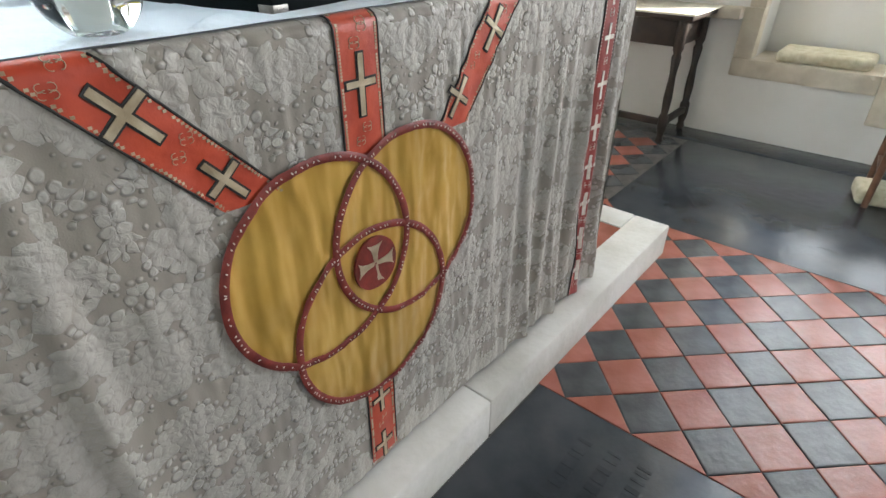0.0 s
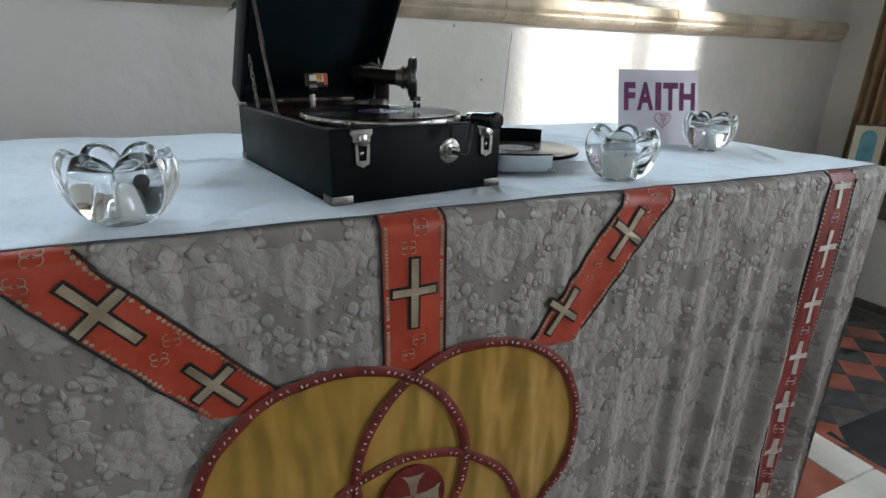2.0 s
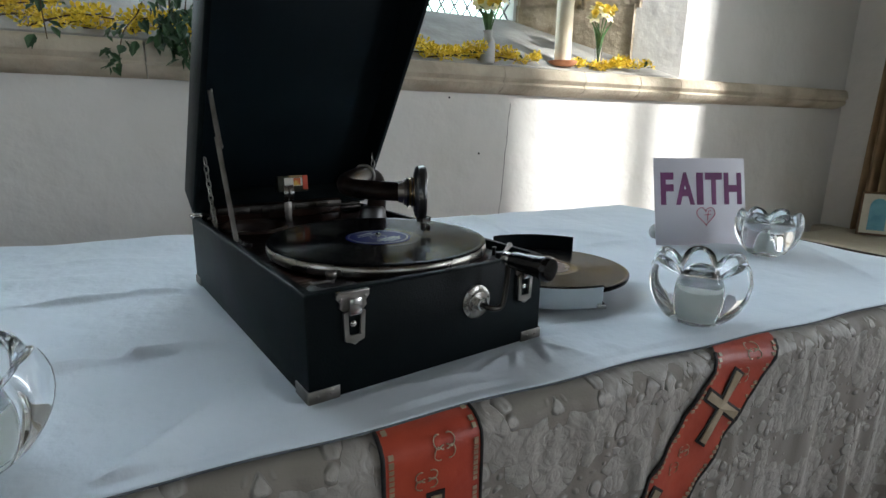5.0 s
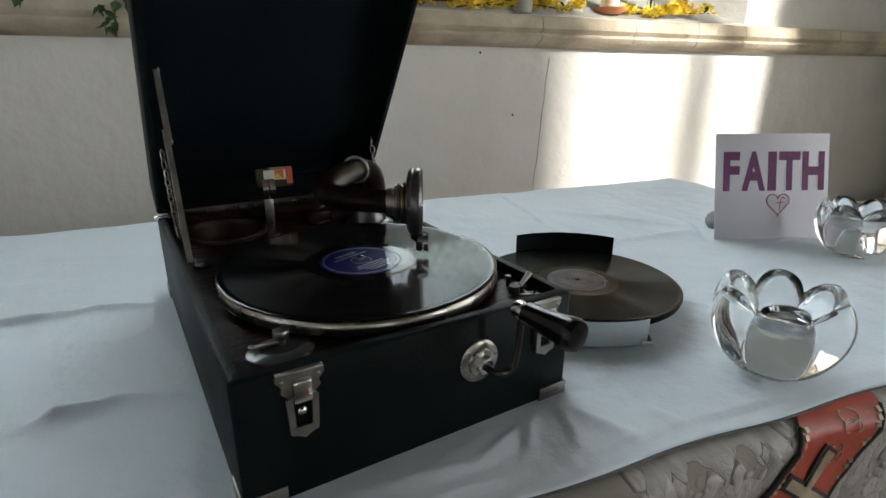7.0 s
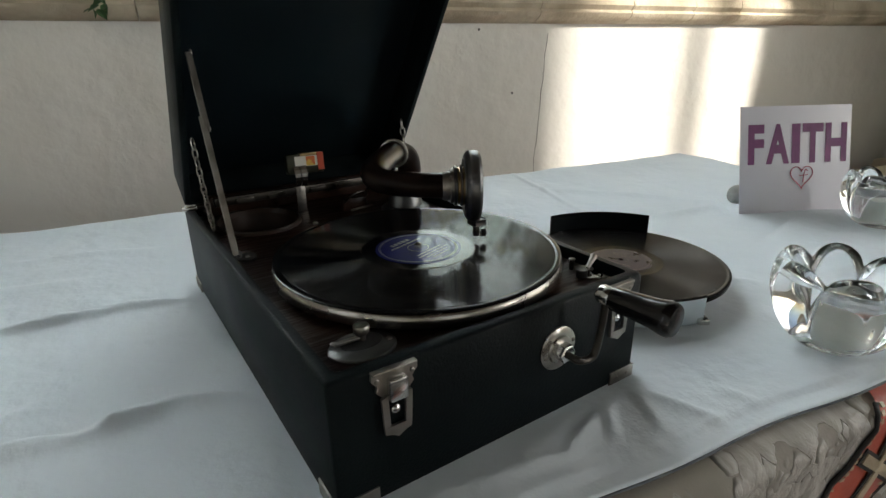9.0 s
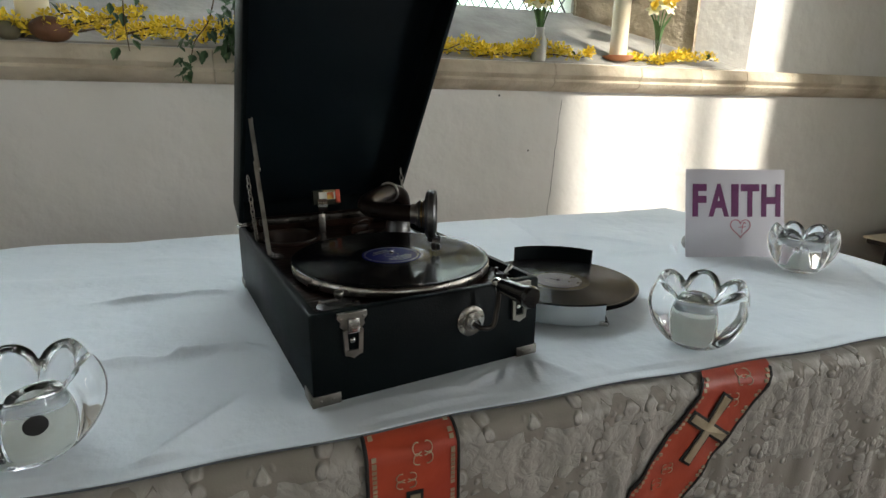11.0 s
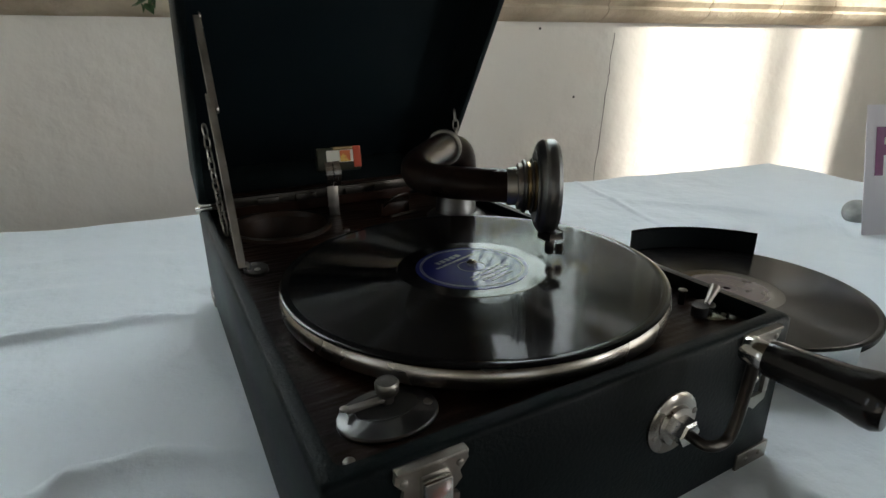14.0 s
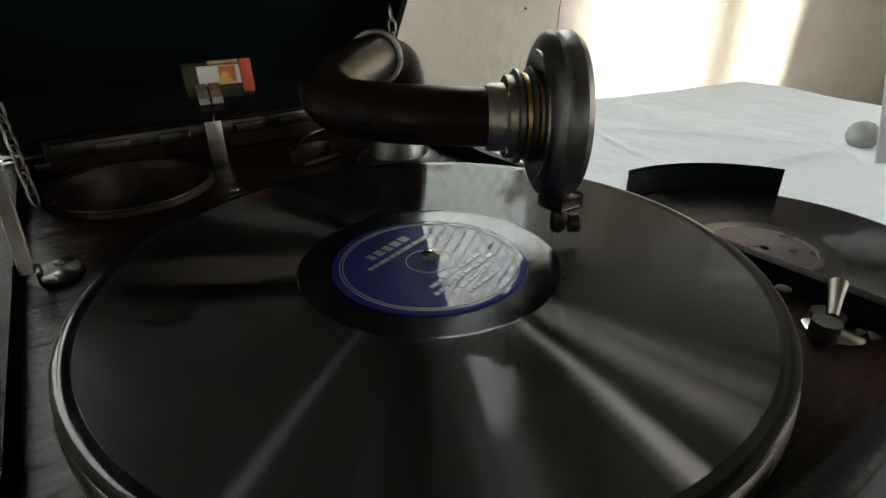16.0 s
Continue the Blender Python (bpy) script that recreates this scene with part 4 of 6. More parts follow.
bm = add_lathe(B(), [(BOWL[2] - 0.003, 0.090), (BOWL[2] - 0.001, 0.0955), (BOWL[2] + 0.003, 0.0955), (BOWL[2] + 0.004, 0.0925), (BOWL[2] - 0.001, 0.0915), (BOWL[2] - 0.004, 0.07), (BOWL[2] * 0.7, 0.052), (0, 0.048), (0, 0.047), (BOWL[2] * 0.72, 0.050), (BOWL[2] - 0.002, 0.068)], 48, Matrix.Translation((BOWL[0], BOWL[1], 0)) @ Matrix.Diagonal((1, 1.1, 1, 1)))
part("needle_bowl", bm, M_BOWLIN, gram, "brown lacquered metal needle bowl")
bm = add_tube(B(), [(BOWL[0] + (BOWL[2] + 0.001) * math.cos(2 * math.pi * k / 48), BOWL[1] + 1.1 * (BOWL[2] + 0.001) * math.sin(2 * math.pi * k / 48), 0.0958) for k in range(49)], 0.0011, 6, False)
part("bowl_rim", bm, M_DARKMETAL, gram)

# Turntable with its bright rolled rim, and the spindle.
REC = (0.1525, 0.1460)
AT_REC = Matrix.Translation((*REC, 0))
bm = add_lathe(B(), [(0, 0.0955), (0.124, 0.0955), (0.1285, 0.0960), (0.1312, 0.0980), (0.1320, 0.1020), (0.1316, 0.1062), (0.1300, 0.1081), (0.1275, 0.1085), (0, 0.1085)], 128, AT_REC)
part("turntable", bm, M_RIM, gram, "nickel-plated turntable with a rolled rim")
bm = add_lathe(B(), [(0, 0.1158), (0.002, 0.1156), (0.0036, 0.1142), (0.0038, 0.1095), (0.0038, 0.098), (0, 0.098)], 20, AT_REC)
part("spindle", bm, M_CHROME, gram)

# Lid, leaning over the board on its hinge.
LID = Matrix.Translation((0, GD - 0.011, GH + 0.004)) @ Matrix.Rotation(radians(-56.5), 4, "X")
bm = add_tray(B(), 0, GW, -GD, 0, 0.0, 0.057, 0.007, 0.007)
for v in bm.verts:
    v.co.z = 0.057 - v.co.z
lid = part("lid", bm, M_CASE, gram, "raised black lid with a dark navy lining", m=LID)
part("lid_lining", add_box(B(), 0.0075, GW - 0.0075, -GD + 0.0075, -0.0075, 0.0455, 0.0497, 0.001), M_LIDIN, lid)
out = [(0.012, -0.400), (GW - 0.012, -0.400), (GW - 0.012, -GD + 0.010), (0.012, -GD + 0.010)]
arc = [(GW / 2 + 0.030 * math.cos(math.pi - math.pi * k / 14), -0.400 - 0.026 * math.sin(math.pi * k / 14)) for k in range(15)]
bm = add_prism(B(), [out[0], *arc, *out[1:]], 0.030, 0.0455)
part("record_flap", bm, M_LIDIN, lid, "lining flap with a half-round finger notch")
part("lid_pocket_edge", add_box(B(), 0.0075, GW - 0.0075, -0.398, -0.390, 0.036, 0.0455, 0.002), M_LIDIN, lid)
# Hinge strip between case and lid.
bm = add_tube(B(), [(0.012, GD - 0.010, GH + 0.002), (GW - 0.012, GD - 0.010, GH + 0.002)], 0.0032, 10)
part("hinge_rod", bm, M_DARKMETAL, gram)
for x0, x1 in ((0.018, 0.075), (0.115, 0.175), (0.215, 0.272)):
    part("hinge_leaf", add_box(B(), x0, x1, GD - 0.026, GD - 0.010, GH - 0.004, GH + 0.0005, 0.0006), M_DARKMETAL, gram)
part("hinge_cap", add_box(B(), -0.004, 0.012, GD - 0.018, GD - 0.006, GH - 0.001, GH + 0.004, 0.0012), M_CHROME, gram, "bright nickel hinge cap")

# Lid stay and the two chains.
S0, S1 = Vector((0.0135, 0.256, 0.100)), Vector((0.0145, 0.345, 0.283))
mid = S0.lerp(S1, 0.62)


def flat_bar(bm, p, q, w, t):
    d = (q - p)
    m = Matrix.Translation(p) @ d.to_track_quat("Z", "X").to_matrix().to_4x4()
    return add_box(bm, -t / 2, t / 2, -w / 2, w / 2, 0, d.length, 0.0006, 1, m)


stay = part("lid_stay", flat_bar(B(), S0, mid + (S1 - S0) * 0.06, 0.0048, 0.002), M_DULLMETAL, gram, "tarnished folding metal lid stay")
part("stay_arm", flat_bar(B(), mid + Vector((0.002, 0, 0)), S1 + Vector((0.002, 0, 0)), 0.005, 0.002), M_DULLMETAL, stay)
for p in (S0, mid, S1):
    screw(stay, p + Vector((0.0035, 0, 0)), 0.0036, (1, 0, 0))
bracket = part("stay_bracket", add_lathe(B(), [(0, 0.0), (0.0095, 0.0), (0.0095, 0.0022), (0.0085, 0.0032), (0, 0.0032)], 24, Matrix.Translation((0.0245, 0.264, 0.092)) @ Matrix.Diagonal((1.0, 1.45, 1, 1))), M_DARKMETAL, gram, "rounded tarnished bracket with two screws")
screw(bracket, (0.0245, 0.2575, 0.095), 0.0026)
screw(bracket, (0.0245, 0.2705, 0.095), 0.0026)


def chain(p, q, sag, n):
    root = None
    pts = [Vector(p).lerp(Vector(q), (k + 0.5) / n) - Vector((0, 0, sag * math.sin(math.pi * (k + 0.5) / n))) for k in range(n)]
    for k, c in enumerate(pts):
        d = (pts[min(k + 1, n - 1)] - pts[max(k - 1, 0)]).normalized()
        s = d.orthogonal().normalized()
        s = Matrix.Rotation(k * math.pi / 2, 3, d) @ s
        L, W = 0.0068, 0.0030
        ring = [c + d * (L * math.cos(a)) + s * (W * math.sin(a)) for a in (2 * math.pi * j / 14 for j in range(15))]
        ob = part("chain_link" if root else "lid_chain", add_tube(B(), ring, 0.0009, 6, False), M_DULLMETAL, root or gram)
        root = root or ob
    return root


chain((0.013, 0.390, 0.194), (0.016, 0.368, 0.096), 0.006, 11)
chain((GW - 0.012, 0.390, 0.194), (GW - 0.014, 0.366, 0.096), 0.006, 11)

# Tone arm: throat, gooseneck, and the sound box at its end.
base = part("arm_base", add_lathe(B(), [(0.030, 0.0915), (0.031, 0.094), (0.028, 0.0965), (0.022, 0.098), (0.020, 0.112), (0.016, 0.118), (0, 0.118)], 36, Matrix.Translation((0.240, 0.322, 0))), M_SOUNDBOX, gram, "dark tarnished tone arm base")
pth = curve_pts([(0.250, 0.328, 0.108), (0.250, 0.325, 0.140), (0.240, 0.314, 0.160), (0.216, 0.300, 0.169), (0.180, 0.262, 0.170), (0.148, 0.222, 0.169), (0.143, 0.198, 0.166), (0.156, 0.1740, 0.165), (0.1880, 0.1517, 0.1632)], 6)
n = len(pth)
arm = part("tone_arm", add_tube(B(), pth, [0.0150 - 0.0030 * min(1, i / (0.75 * n)) for i in range(n)], 20), M_ARM, gram, "dark bronze swan-neck tone arm", smooth=60)
m = axis_matrix((0.214, 0.299, 0.169), (-0.036, -0.045, 0.002))
bm = add_tube(B(), [m @ Vector((0.0148 * math.cos(2 * math.pi * k / 32), 0.0148 * math.sin(2 * math.pi * k / 32), 0)) for k in range(33)], 0.0026, 8, False)
part("arm_ring", bm, M_DULLMETAL, arm, "nickel ring")
AX = Vector((0.86, -0.51, 0))
SB = Vector((0.2085, 0.1395, 0.1632))
m = axis_matrix(SB, AX)
part("arm_collar", add_lathe(B(), [(0, -0.027), (0.0128, -0.027), (0.0136, -0.025), (0.0136, -0.0200), (0.0165, -0.0195), (0.0165, -0.0165), (0, -0.0165)], 32, m), M_DULLMETAL, arm)
sbox = part("sound_box", add_lathe(B(), [(0, -0.0060), (0.0190, -0.0062), (0.0215, -0.0072), (0.0255, -0.0074), (0.0258, -0.0066), (0.0290, -0.0064), (0.0315, -0.0048), (0.0330, -0.0024), (0.0324, -0.0004), (0.0324, 0.0004), (0.0330, 0.0018), (0.0328, 0.0052), (0.0310, 0.0078), (0.0278, 0.0076), (0.0266, 0.0050), (0, 0.0046)], 64, m), M_SOUNDBOX, gram, "round gunmetal sound box with a ribbed edge", smooth=30)
for z0, z1, r, mt in ((-0.0165, -0.0135, 0.0188, M_SOUNDBOX), (-0.0135, -0.0105, 0.0172, M_BRASS), (-0.0105, -0.0088, 0.0196, M_DULLMETAL), (-0.0088, -0.0060, 0.0180, M_BRASS)):
    part("isolator_ring", add_lathe(B(), [(0.005, z0), (r - 0.001, z0), (r, z0 + 0.0007), (r, z1 - 0.0007), (r - 0.001, z1), (0.005, z1)], 40, m), mt, sbox)
for a in (0.7, 2.3, 3.9, 5.5):
    screw(sbox, m @ Vector((0.0155 * math.cos(a), 0.0155 * math.sin(a), -0.0195)), 0.0022, -AX)
down = Vector((0, 0, -1))
foot = SB + AX * 0.0040 + Vector((-0.004, -0.008, 0)) + down * 0.0325
holder = part("needle_holder", add_box(B(), -0.006, 0.006, -0.006, 0.006, -0.002, 0.003, 0.001, m=axis_matrix(foot, down)), M_DARKMETAL, sbox)
bm = add_tube(B(), [foot + down * (0.0006 * k) + Vector((0.0026 * math.cos(k * 1.1), 0.0026 * math.sin(k * 1.1), 0)) for k in range(20)], 0.0006, 5)
part("needle_spring", bm, M_DULLMETAL, holder)
part("needle_clamp", add_lathe(B(), [(0, 0), (0.0030, 0), (0.0034, 0.002), (0.0034, 0.0085), (0.0022, 0.010), (0, 0.010)], 16, axis_matrix(foot + down * 0.005, down)), M_DARKMETAL, holder)
part("thumbscrew", add_lathe(B(), [(0, -0.002), (0.0015, -0.002), (0.0015, 0.004), (0.0040, 0.0045), (0.0042, 0.0085), (0.0030, 0.0095), (0, 0.0095)], 16, axis_matrix(foot + down * 0.0115, (0.84, -0.54, 0))), M_DARKMETAL, holder)
part("needle", add_tube(B(), [foot + down * 0.013, foot + down * 0.0195 + Vector((-0.001, 0.0005, 0))], [0.0008, 0.0003], 8), M_CHROME, holder)

# Rail and small fittings at the back of the board.
part("back_rail", add_box(B(), 0.030, 0.232, 0.4165, 0.4240, 0.106, 0.117, 0.002), M_DARKMETAL, gram, "tarnished metal rail below the lid")
for x in (0.055, 0.095, 0.150, 0.185):
    part("rail_plate", add_box(B(), x, x + 0.022, 0.4135, 0.4165, 0.107, 0.114, 0.0006), M_DARKMETAL, gram)
part("horn_casing", add_box(B(), 0.024, 0.236, 0.4235, 0.4385, 0.092, 0.118, 0.004), M_BOARD, gram)
clip = part("tin_clip", add_box(B(), 0.1225, 0.1340, 0.388, 0.3895, 0.092, 0.128, 0.0004), M_DULLMETAL, gram, "springy metal clip holding a needle tin")
for x in (0.1215, 0.1300):
    pts = [(x + 0.0035, 0.3885 - 0.006 * math.sin(k * 0.5), 0.124 + 0.0042 * k) for k in range(7)]
    bm = B()
    for a, b in zip(pts, pts[1:]):
        add_box(bm, -0.0037, 0.0037, -0.0005, 0.0005, 0, (Vector(b) - Vector(a)).length + 0.0004, m=axis_matrix(a, Vector(b) - Vector(a)))
    part("spring_leaf", bm, M_CHROME, clip, smooth=60)
rest = part("arm_rest", add_box(B(), 0.168, 0.200, 0.352, 0.366, 0.092, 0.108, 0.002), M_BOARD, gram)
part("rest_wire", add_tube(B(), curve_pts([(0.170, 0.351, 0.104), (0.180, 0.347, 0.114), (0.196, 0.350, 0.116), (0.203, 0.356, 0.108)], 5), 0.0012, 6), M_DARKMETAL, rest)
part("rest_wire", add_tube(B(), [(0.175, 0.344, 0.095), (0.205, 0.346, 0.097)], 0.0016, 6), M_DULLMETAL, rest)
screw(board, (0.122, 0.330, 0.092), 0.0034)

# Brake by the turntable's rim, and the speed regulator in the near corner.
brake = part("brake", add_lathe(B(), [(0, 0.092), (0.0110, 0.092), (0.0110, 0.0935), (0.0102, 0.0941), (0, 0.0941)], 28, Matrix.Translation((0.2665, 0.038, 0))), M_CHROME, gram, "nickel brake lever with a rubber pad")
part("brake_post", add_lathe(B(), [(0.0038, 0.094), (0.0038, 0.0975), (0.0062, 0.0980), (0.0062, 0.0992), (0, 0.0996)], 20, Matrix.Translation((0.2645, 0.041, 0))), M_DARKMETAL, brake)
part("brake_post", add_lathe(B(), [(0.0022, 0.092), (0.0022, 0.1010), (0.0030, 0.1015), (0.0030, 0.1023), (0, 0.1027)], 20, Matrix.Translation((0.2640, 0.058, 0))), M_DARKMETAL, brake)
part("brake_lever", add_tube(B(), [(0.2630, 0.039, 0.0995), (0.2705, 0.042, 0.1025), (0.2780, 0.045, 0.1060)], [0.0018, 0.0024, 0.0034], 14), M_DULLMETAL, brake)
part("brake_pad", add_lathe(B(), [(0, 0.094), (0.0050, 0.094), (0.0050, 0.1010), (0, 0.1010)], 20, Matrix.Translation((0.2555, 0.038, 0))), M_RUBBER, brake)
screw(brake, (0.2705, 0.031, 0.0941), 0.0016)
screw(board, (0.274, 0.028, 0.092), 0.0028)
screw(board, (0.018, 0.022, 0.092), 0.0028)
reg = part("speed_regulator", add_lathe(B(), [(0, 0.092), (0.0245, 0.092), (0.0245, 0.0935), (0.0235, 0.0943), (0, 0.0943)], 40, Matrix.Translation((0.0445, 0.0430, 0)) @ Matrix.Diagonal((1.0, 0.8, 1, 1))), M_SOUNDBOX, gram, "round tarnished speed plate with a knob")
part("regulator_slot", add_lathe(B(), [(0, 0.0943), (0.0155, 0.0943), (0.0155, 0.0947), (0, 0.0947)], 32, Matrix.Translation((0.0455, 0.0470, 0)) @ Matrix.Diagonal((1.0, 0.66, 1, 1))), M_RUBBER, reg, "dark sickle-shaped slot")
part("regulator_knob", add_lathe(B(), [(0.0030, 0.0943), (0.0030, 0.0985), (0.0046, 0.0992), (0.0056, 0.1010), (0.0060, 0.1050), (0.0052, 0.1063), (0, 0.1066)], 24, Matrix.Translation((0.047, 0.0495, 0))), M_DULLMETAL, reg)
part("regulator_arm", add_box(B(), 0.026, 0.050, 0.0475, 0.0515, 0.0955, 0.0980, 0.0008), M_DULLMETAL, reg)
screw(reg, (0.0255, 0.0490, 0.098), 0.0024)
screw(reg, (0.0640, 0.0405, 0.0943), 0.0024)

# Latches, corner plates and the winding handle on the front.


LATCH_Z = GH - 0.0035


def latch(x):
    lt = part("latch", add_prism(B(), [(-0.016, 0.0), (0.016, 0.0), (0.0165, -0.004), (0.0125, -0.009), (0.0135, -0.013), (0.010, -0.017), (-0.010, -0.017), (-0.0135, -0.013), (-0.0125, -0.009), (-0.0165, -0.004)], 0.0, 0.0022, Matrix(((1, 0, 0, x), (0, 0, -1, -0.0002), (0, 1, 0, LATCH_Z), (0, 0, 0, 1)))), M_DULLMETAL, gram, "tarnished nickel case latch")
    part("latch_cap", add_box(B(), x - 0.016, x + 0.016, -0.0040, 0.006, LATCH_Z - 0.0005, LATCH_Z + 0.0016, 0.0007), M_DULLMETAL, lt)
    part("latch_hook", add_box(B(), x - 0.0065, x + 0.0065, -0.0085, -0.0022, LATCH_Z - 0.020, LATCH_Z - 0.004, 0.0015), M_CHROME, lt)
    m = Matrix(((1, 0, 0, x), (0, 0, -1, -0.0024), (0, 1, 0, LATCH_Z - 0.018), (0, 0, 0, 1)))
    bm = B()
    for pr in ([(-0.011, 0.0), (-0.0065, 0.002), (-0.0055, -0.022), (-0.010, -0.022)], [(0.0065, 0.002), (0.011, 0.0), (0.010, -0.022), (0.0055, -0.022)], [(-0.010, -0.0222), (0.010, -0.0222), (0.0095, -0.027), (0.004, -0.029), (0, -0.0315), (-0.004, -0.029), (-0.0095, -0.027)]):
        add_prism(bm, pr, 0.0, 0.0024, m)
    part("latch_loop", bm, M_DULLMETAL, lt)
    part("latch_stud", add_lathe(B(), [(0.0034, 0), (0.0034, 0.002), (0.0018, 0.0036), (0, 0.0038)], 14, axis_matrix((x, -0.0002, LATCH_Z - 0.030), (0, -1, 0))), M_CHROME, lt)
    for s in (-1, 1):
        screw(lt, (x + s * 0.0125, -0.0024, LATCH_Z - 0.005), 0.0018, (0, -1, 0))


latch(0.0445)
latch(0.2580)
for x0, x1, y, fx in ((-0.0012, 0.030, -0.0012, 1), (GW - 0.030, GW + 0.0012, -0.0012, -1)):
    bm = add_box(B(), x0, x1, -0.0014, 0.0005, 0.0, 0.0125, 0.0005)
    cp = part("corner_plate", bm, M_DULLMETAL, gram, "worn metal corner plate with two rivets")
    xs = -0.0013 if fx > 0 else GW - 0.0006
    part("plate_side", add_box(B(), xs, xs + 0.0019, 0.0008, 0.030, 0.0, 0.0125, 0.0005), M_DULLMETAL, cp)
    for k in (0.008, 0.021):
        screw(cp, ((k if fx > 0 else GW - k), -0.0014, 0.0065), 0.0016, (0, -1, 0))
for fx in (0, 1):
    xs = -0.0013 if not fx else GW - 0.0006
    cp = part("corner_plate", add_box(B(), xs, xs + 0.0019, GD - 0.030, GD + 0.001, 0.0, 0.0125, 0.0005), M_DULLMETAL, gram)
esc = part("crank_plate", add_lathe(B(), [(0.0185, 0.0), (0.0185, 0.0014), (0.0170, 0.0026), (0.0120, 0.0030), (0.0112, 0.0050), (0.0085, 0.0056), (0, 0.0056)], 36, axis_matrix((0.190, 0.0, 0.063), (0, -1, 0))), M_RIM, gram, "round nickel crank plate")
part("crank_socket", add_lathe(B(), [(0.0078, 0.005), (0.0078, 0.0120), (0.0062, 0.0130), (0, 0.0130)], 6, axis_matrix((0.190, 0.0, 0.063), (0, -1, 0))), M_CHROME, esc, smooth=20)
for s in (-1, 1):
    screw(esc, (0.190 + s * 0.0145, -0.0026, 0.063 + s * 0.004), 0.0020, (0, -1, 0))
crank = part("winding_crank", add_tube(B(), curve_pts([(0.190, -0.008, 0.063), (0.190, -0.018, 0.0620), (0.194, -0.0215, 0.0605), (0.203, -0.0225, 0.0600), (0.2085, -0.023, 0.0665), (0.2110, -0.024, 0.090), (0.2110, -0.0250, 0.106), (0.2100, -0.026, 0.113)], 6), 0.0030, 12), M_DARKMETAL, gram, "bent metal winding crank with a black grip")
part("crank_knuckle", add_lathe(B(), [(0, -0.006), (0.006, -0.006), (0.0072, -0.004), (0.0072, 0.006), (0.006, 0.008), (0, 0.008)], 20, axis_matrix((0.210, -0.0260, 0.1130), (0.06, -1, -0.12))), M_CHROME, crank)
part("crank_grip", add_lathe(B(), [(0, 0.0), (0.0085, 0.0), (0.0092, 0.002), (0.0096, 0.014), (0.0110, 0.033), (0.0126, 0.041), (0.0126, 0.045), (0.0110, 0.0480), (0, 0.0490)], 28, axis_matrix((0.2110, -0.0310, 0.1128), (0.13, -1, -0.01))), M_BAKELITE, crank, "glossy black tapered grip")


# Records: grooved face, smooth run-out, printed label.
def record(m, label, ink, label_text, label_note="dark blue paper label with silver print", face=None):
    rec = thing("gramophone_record", m, label_text, "record", "records")
    part("playing_surface", add_lathe(B(), [(0.0528, 0.0000), (0.1250, 0.0000), (0.1250, 0.0021), (0.0528, 0.0021)], 128, closed=True), face or M_VINYL, rec, smooth=30)
    part("edge_bead", add_lathe(B(), [(0.1251, 0.0001), (0.1296, 0.0001), (0.1309, 0.0008), (0.1309, 0.0016), (0.1296, 0.0023), (0.1272, 0.0024), (0.1256, 0.0019), (0.1251, 0.0019)], 128, closed=True), M_SHELLAC, rec, "smooth rounded shellac edge")
    part("run_out", add_lathe(B(), [(0.0397, 0.0001), (0.0526, 0.0001), (0.0526, 0.0020), (0.0508, 0.0018), (0.0397, 0.0018)], 64, closed=True), M_SHELLAC, rec)
    lb = part("paper_label", add_lathe(B(), [(0.0037, 0.0002), (0.0395, 0.0002), (0.0395, 0.0022), (0.0037, 0.0022)], 64, closed=True), label, rec, label_note)
    for r in (0.0362, 0.0350, 0.0095):
        part("label_ring", add_lathe(B(), [(r, 0.0022), (r + 0.0005, 0.0022), (r + 0.0005, 0.00235), (r, 0.00235)], 64, closed=True), ink, lb, smooth=0)
    rr = random.Random(3)
    for row, (y, w, h) in enumerate(((0.0215, 0.026, 0.0046), (0.0150, 0.040, 0.0022), (-0.0130, 0.034, 0.0020), (-0.0175, 0.040, 0.0020), (-0.0220, 0.030, 0.0018), (-0.0265, 0.022, 0.0018))):
        bm = B()
        x = -w / 2
        while x < w / 2:
            l = rr.uniform(0.4, 1.2) * (h if h > 0.004 else 2.4 * h)
            add_box(bm, x, min(x + l, w / 2), y - h / 2, y + h / 2, 0.0022, 0.00238)
            x += l + h * 0.35
        part("print_line", bm, ink, lb, smooth=0)
    return rec


record(GRAM @ Matrix.Translation((*REC, 0.1087)) @ Matrix.Rotation(radians(20), 4, "Z"), M_BLUELABEL, M_SILVERINK, "black shellac record with a dark blue label on the turntable")

# Needle tin in its clip.
tin = thing("needle_tin", GRAM @ pose(0.1130, 0.392, 0.1390, -8, 0, -6), "small worn olive needle tin with a red and yellow label", "tin")
part("tin_box", add_box(B(), 0.003, 0.048, 0.0, 0.016, 0.0, 0.0245, 0.0012), M_OLIVETIN, tin)
part("printed_label", add_box(B(), 0.0125, 0.0405, -0.0007, -0.0001, 0.009, 0.0215), M_WHITEPAPER, tin, smooth=0)
part("label_picture", add_box(B(), 0.0265, 0.0375, -0.0011, -0.0008, 0.0095, 0.0210), M_ORANGEPAPER, tin, smooth=0)
part("lid_strip", add_box(B(), 0.0200, 0.0405, -0.0009, 0.0162, 0.0217, 0.0252, 0.0006), M_BRASS, tin, "worn brass-coloured tin lid")
part("tin_end", add_box(B(), 0.0408, 0.0488, -0.0010, 0.0166, 0.003, 0.0250, 0.0006), M_REDPAPER, tin)

# ==== things on the altar ====
# Record tray lifted out of the lid, with records lying in it.
TRAY = pose(0.335, 0.290, cloth_z(0.335, 0.290) + 0.0005, 0, 0, -27.5)
tray = thing("record_tray", TRAY, "black metal record tray with curved ends on the linen", "record tray")


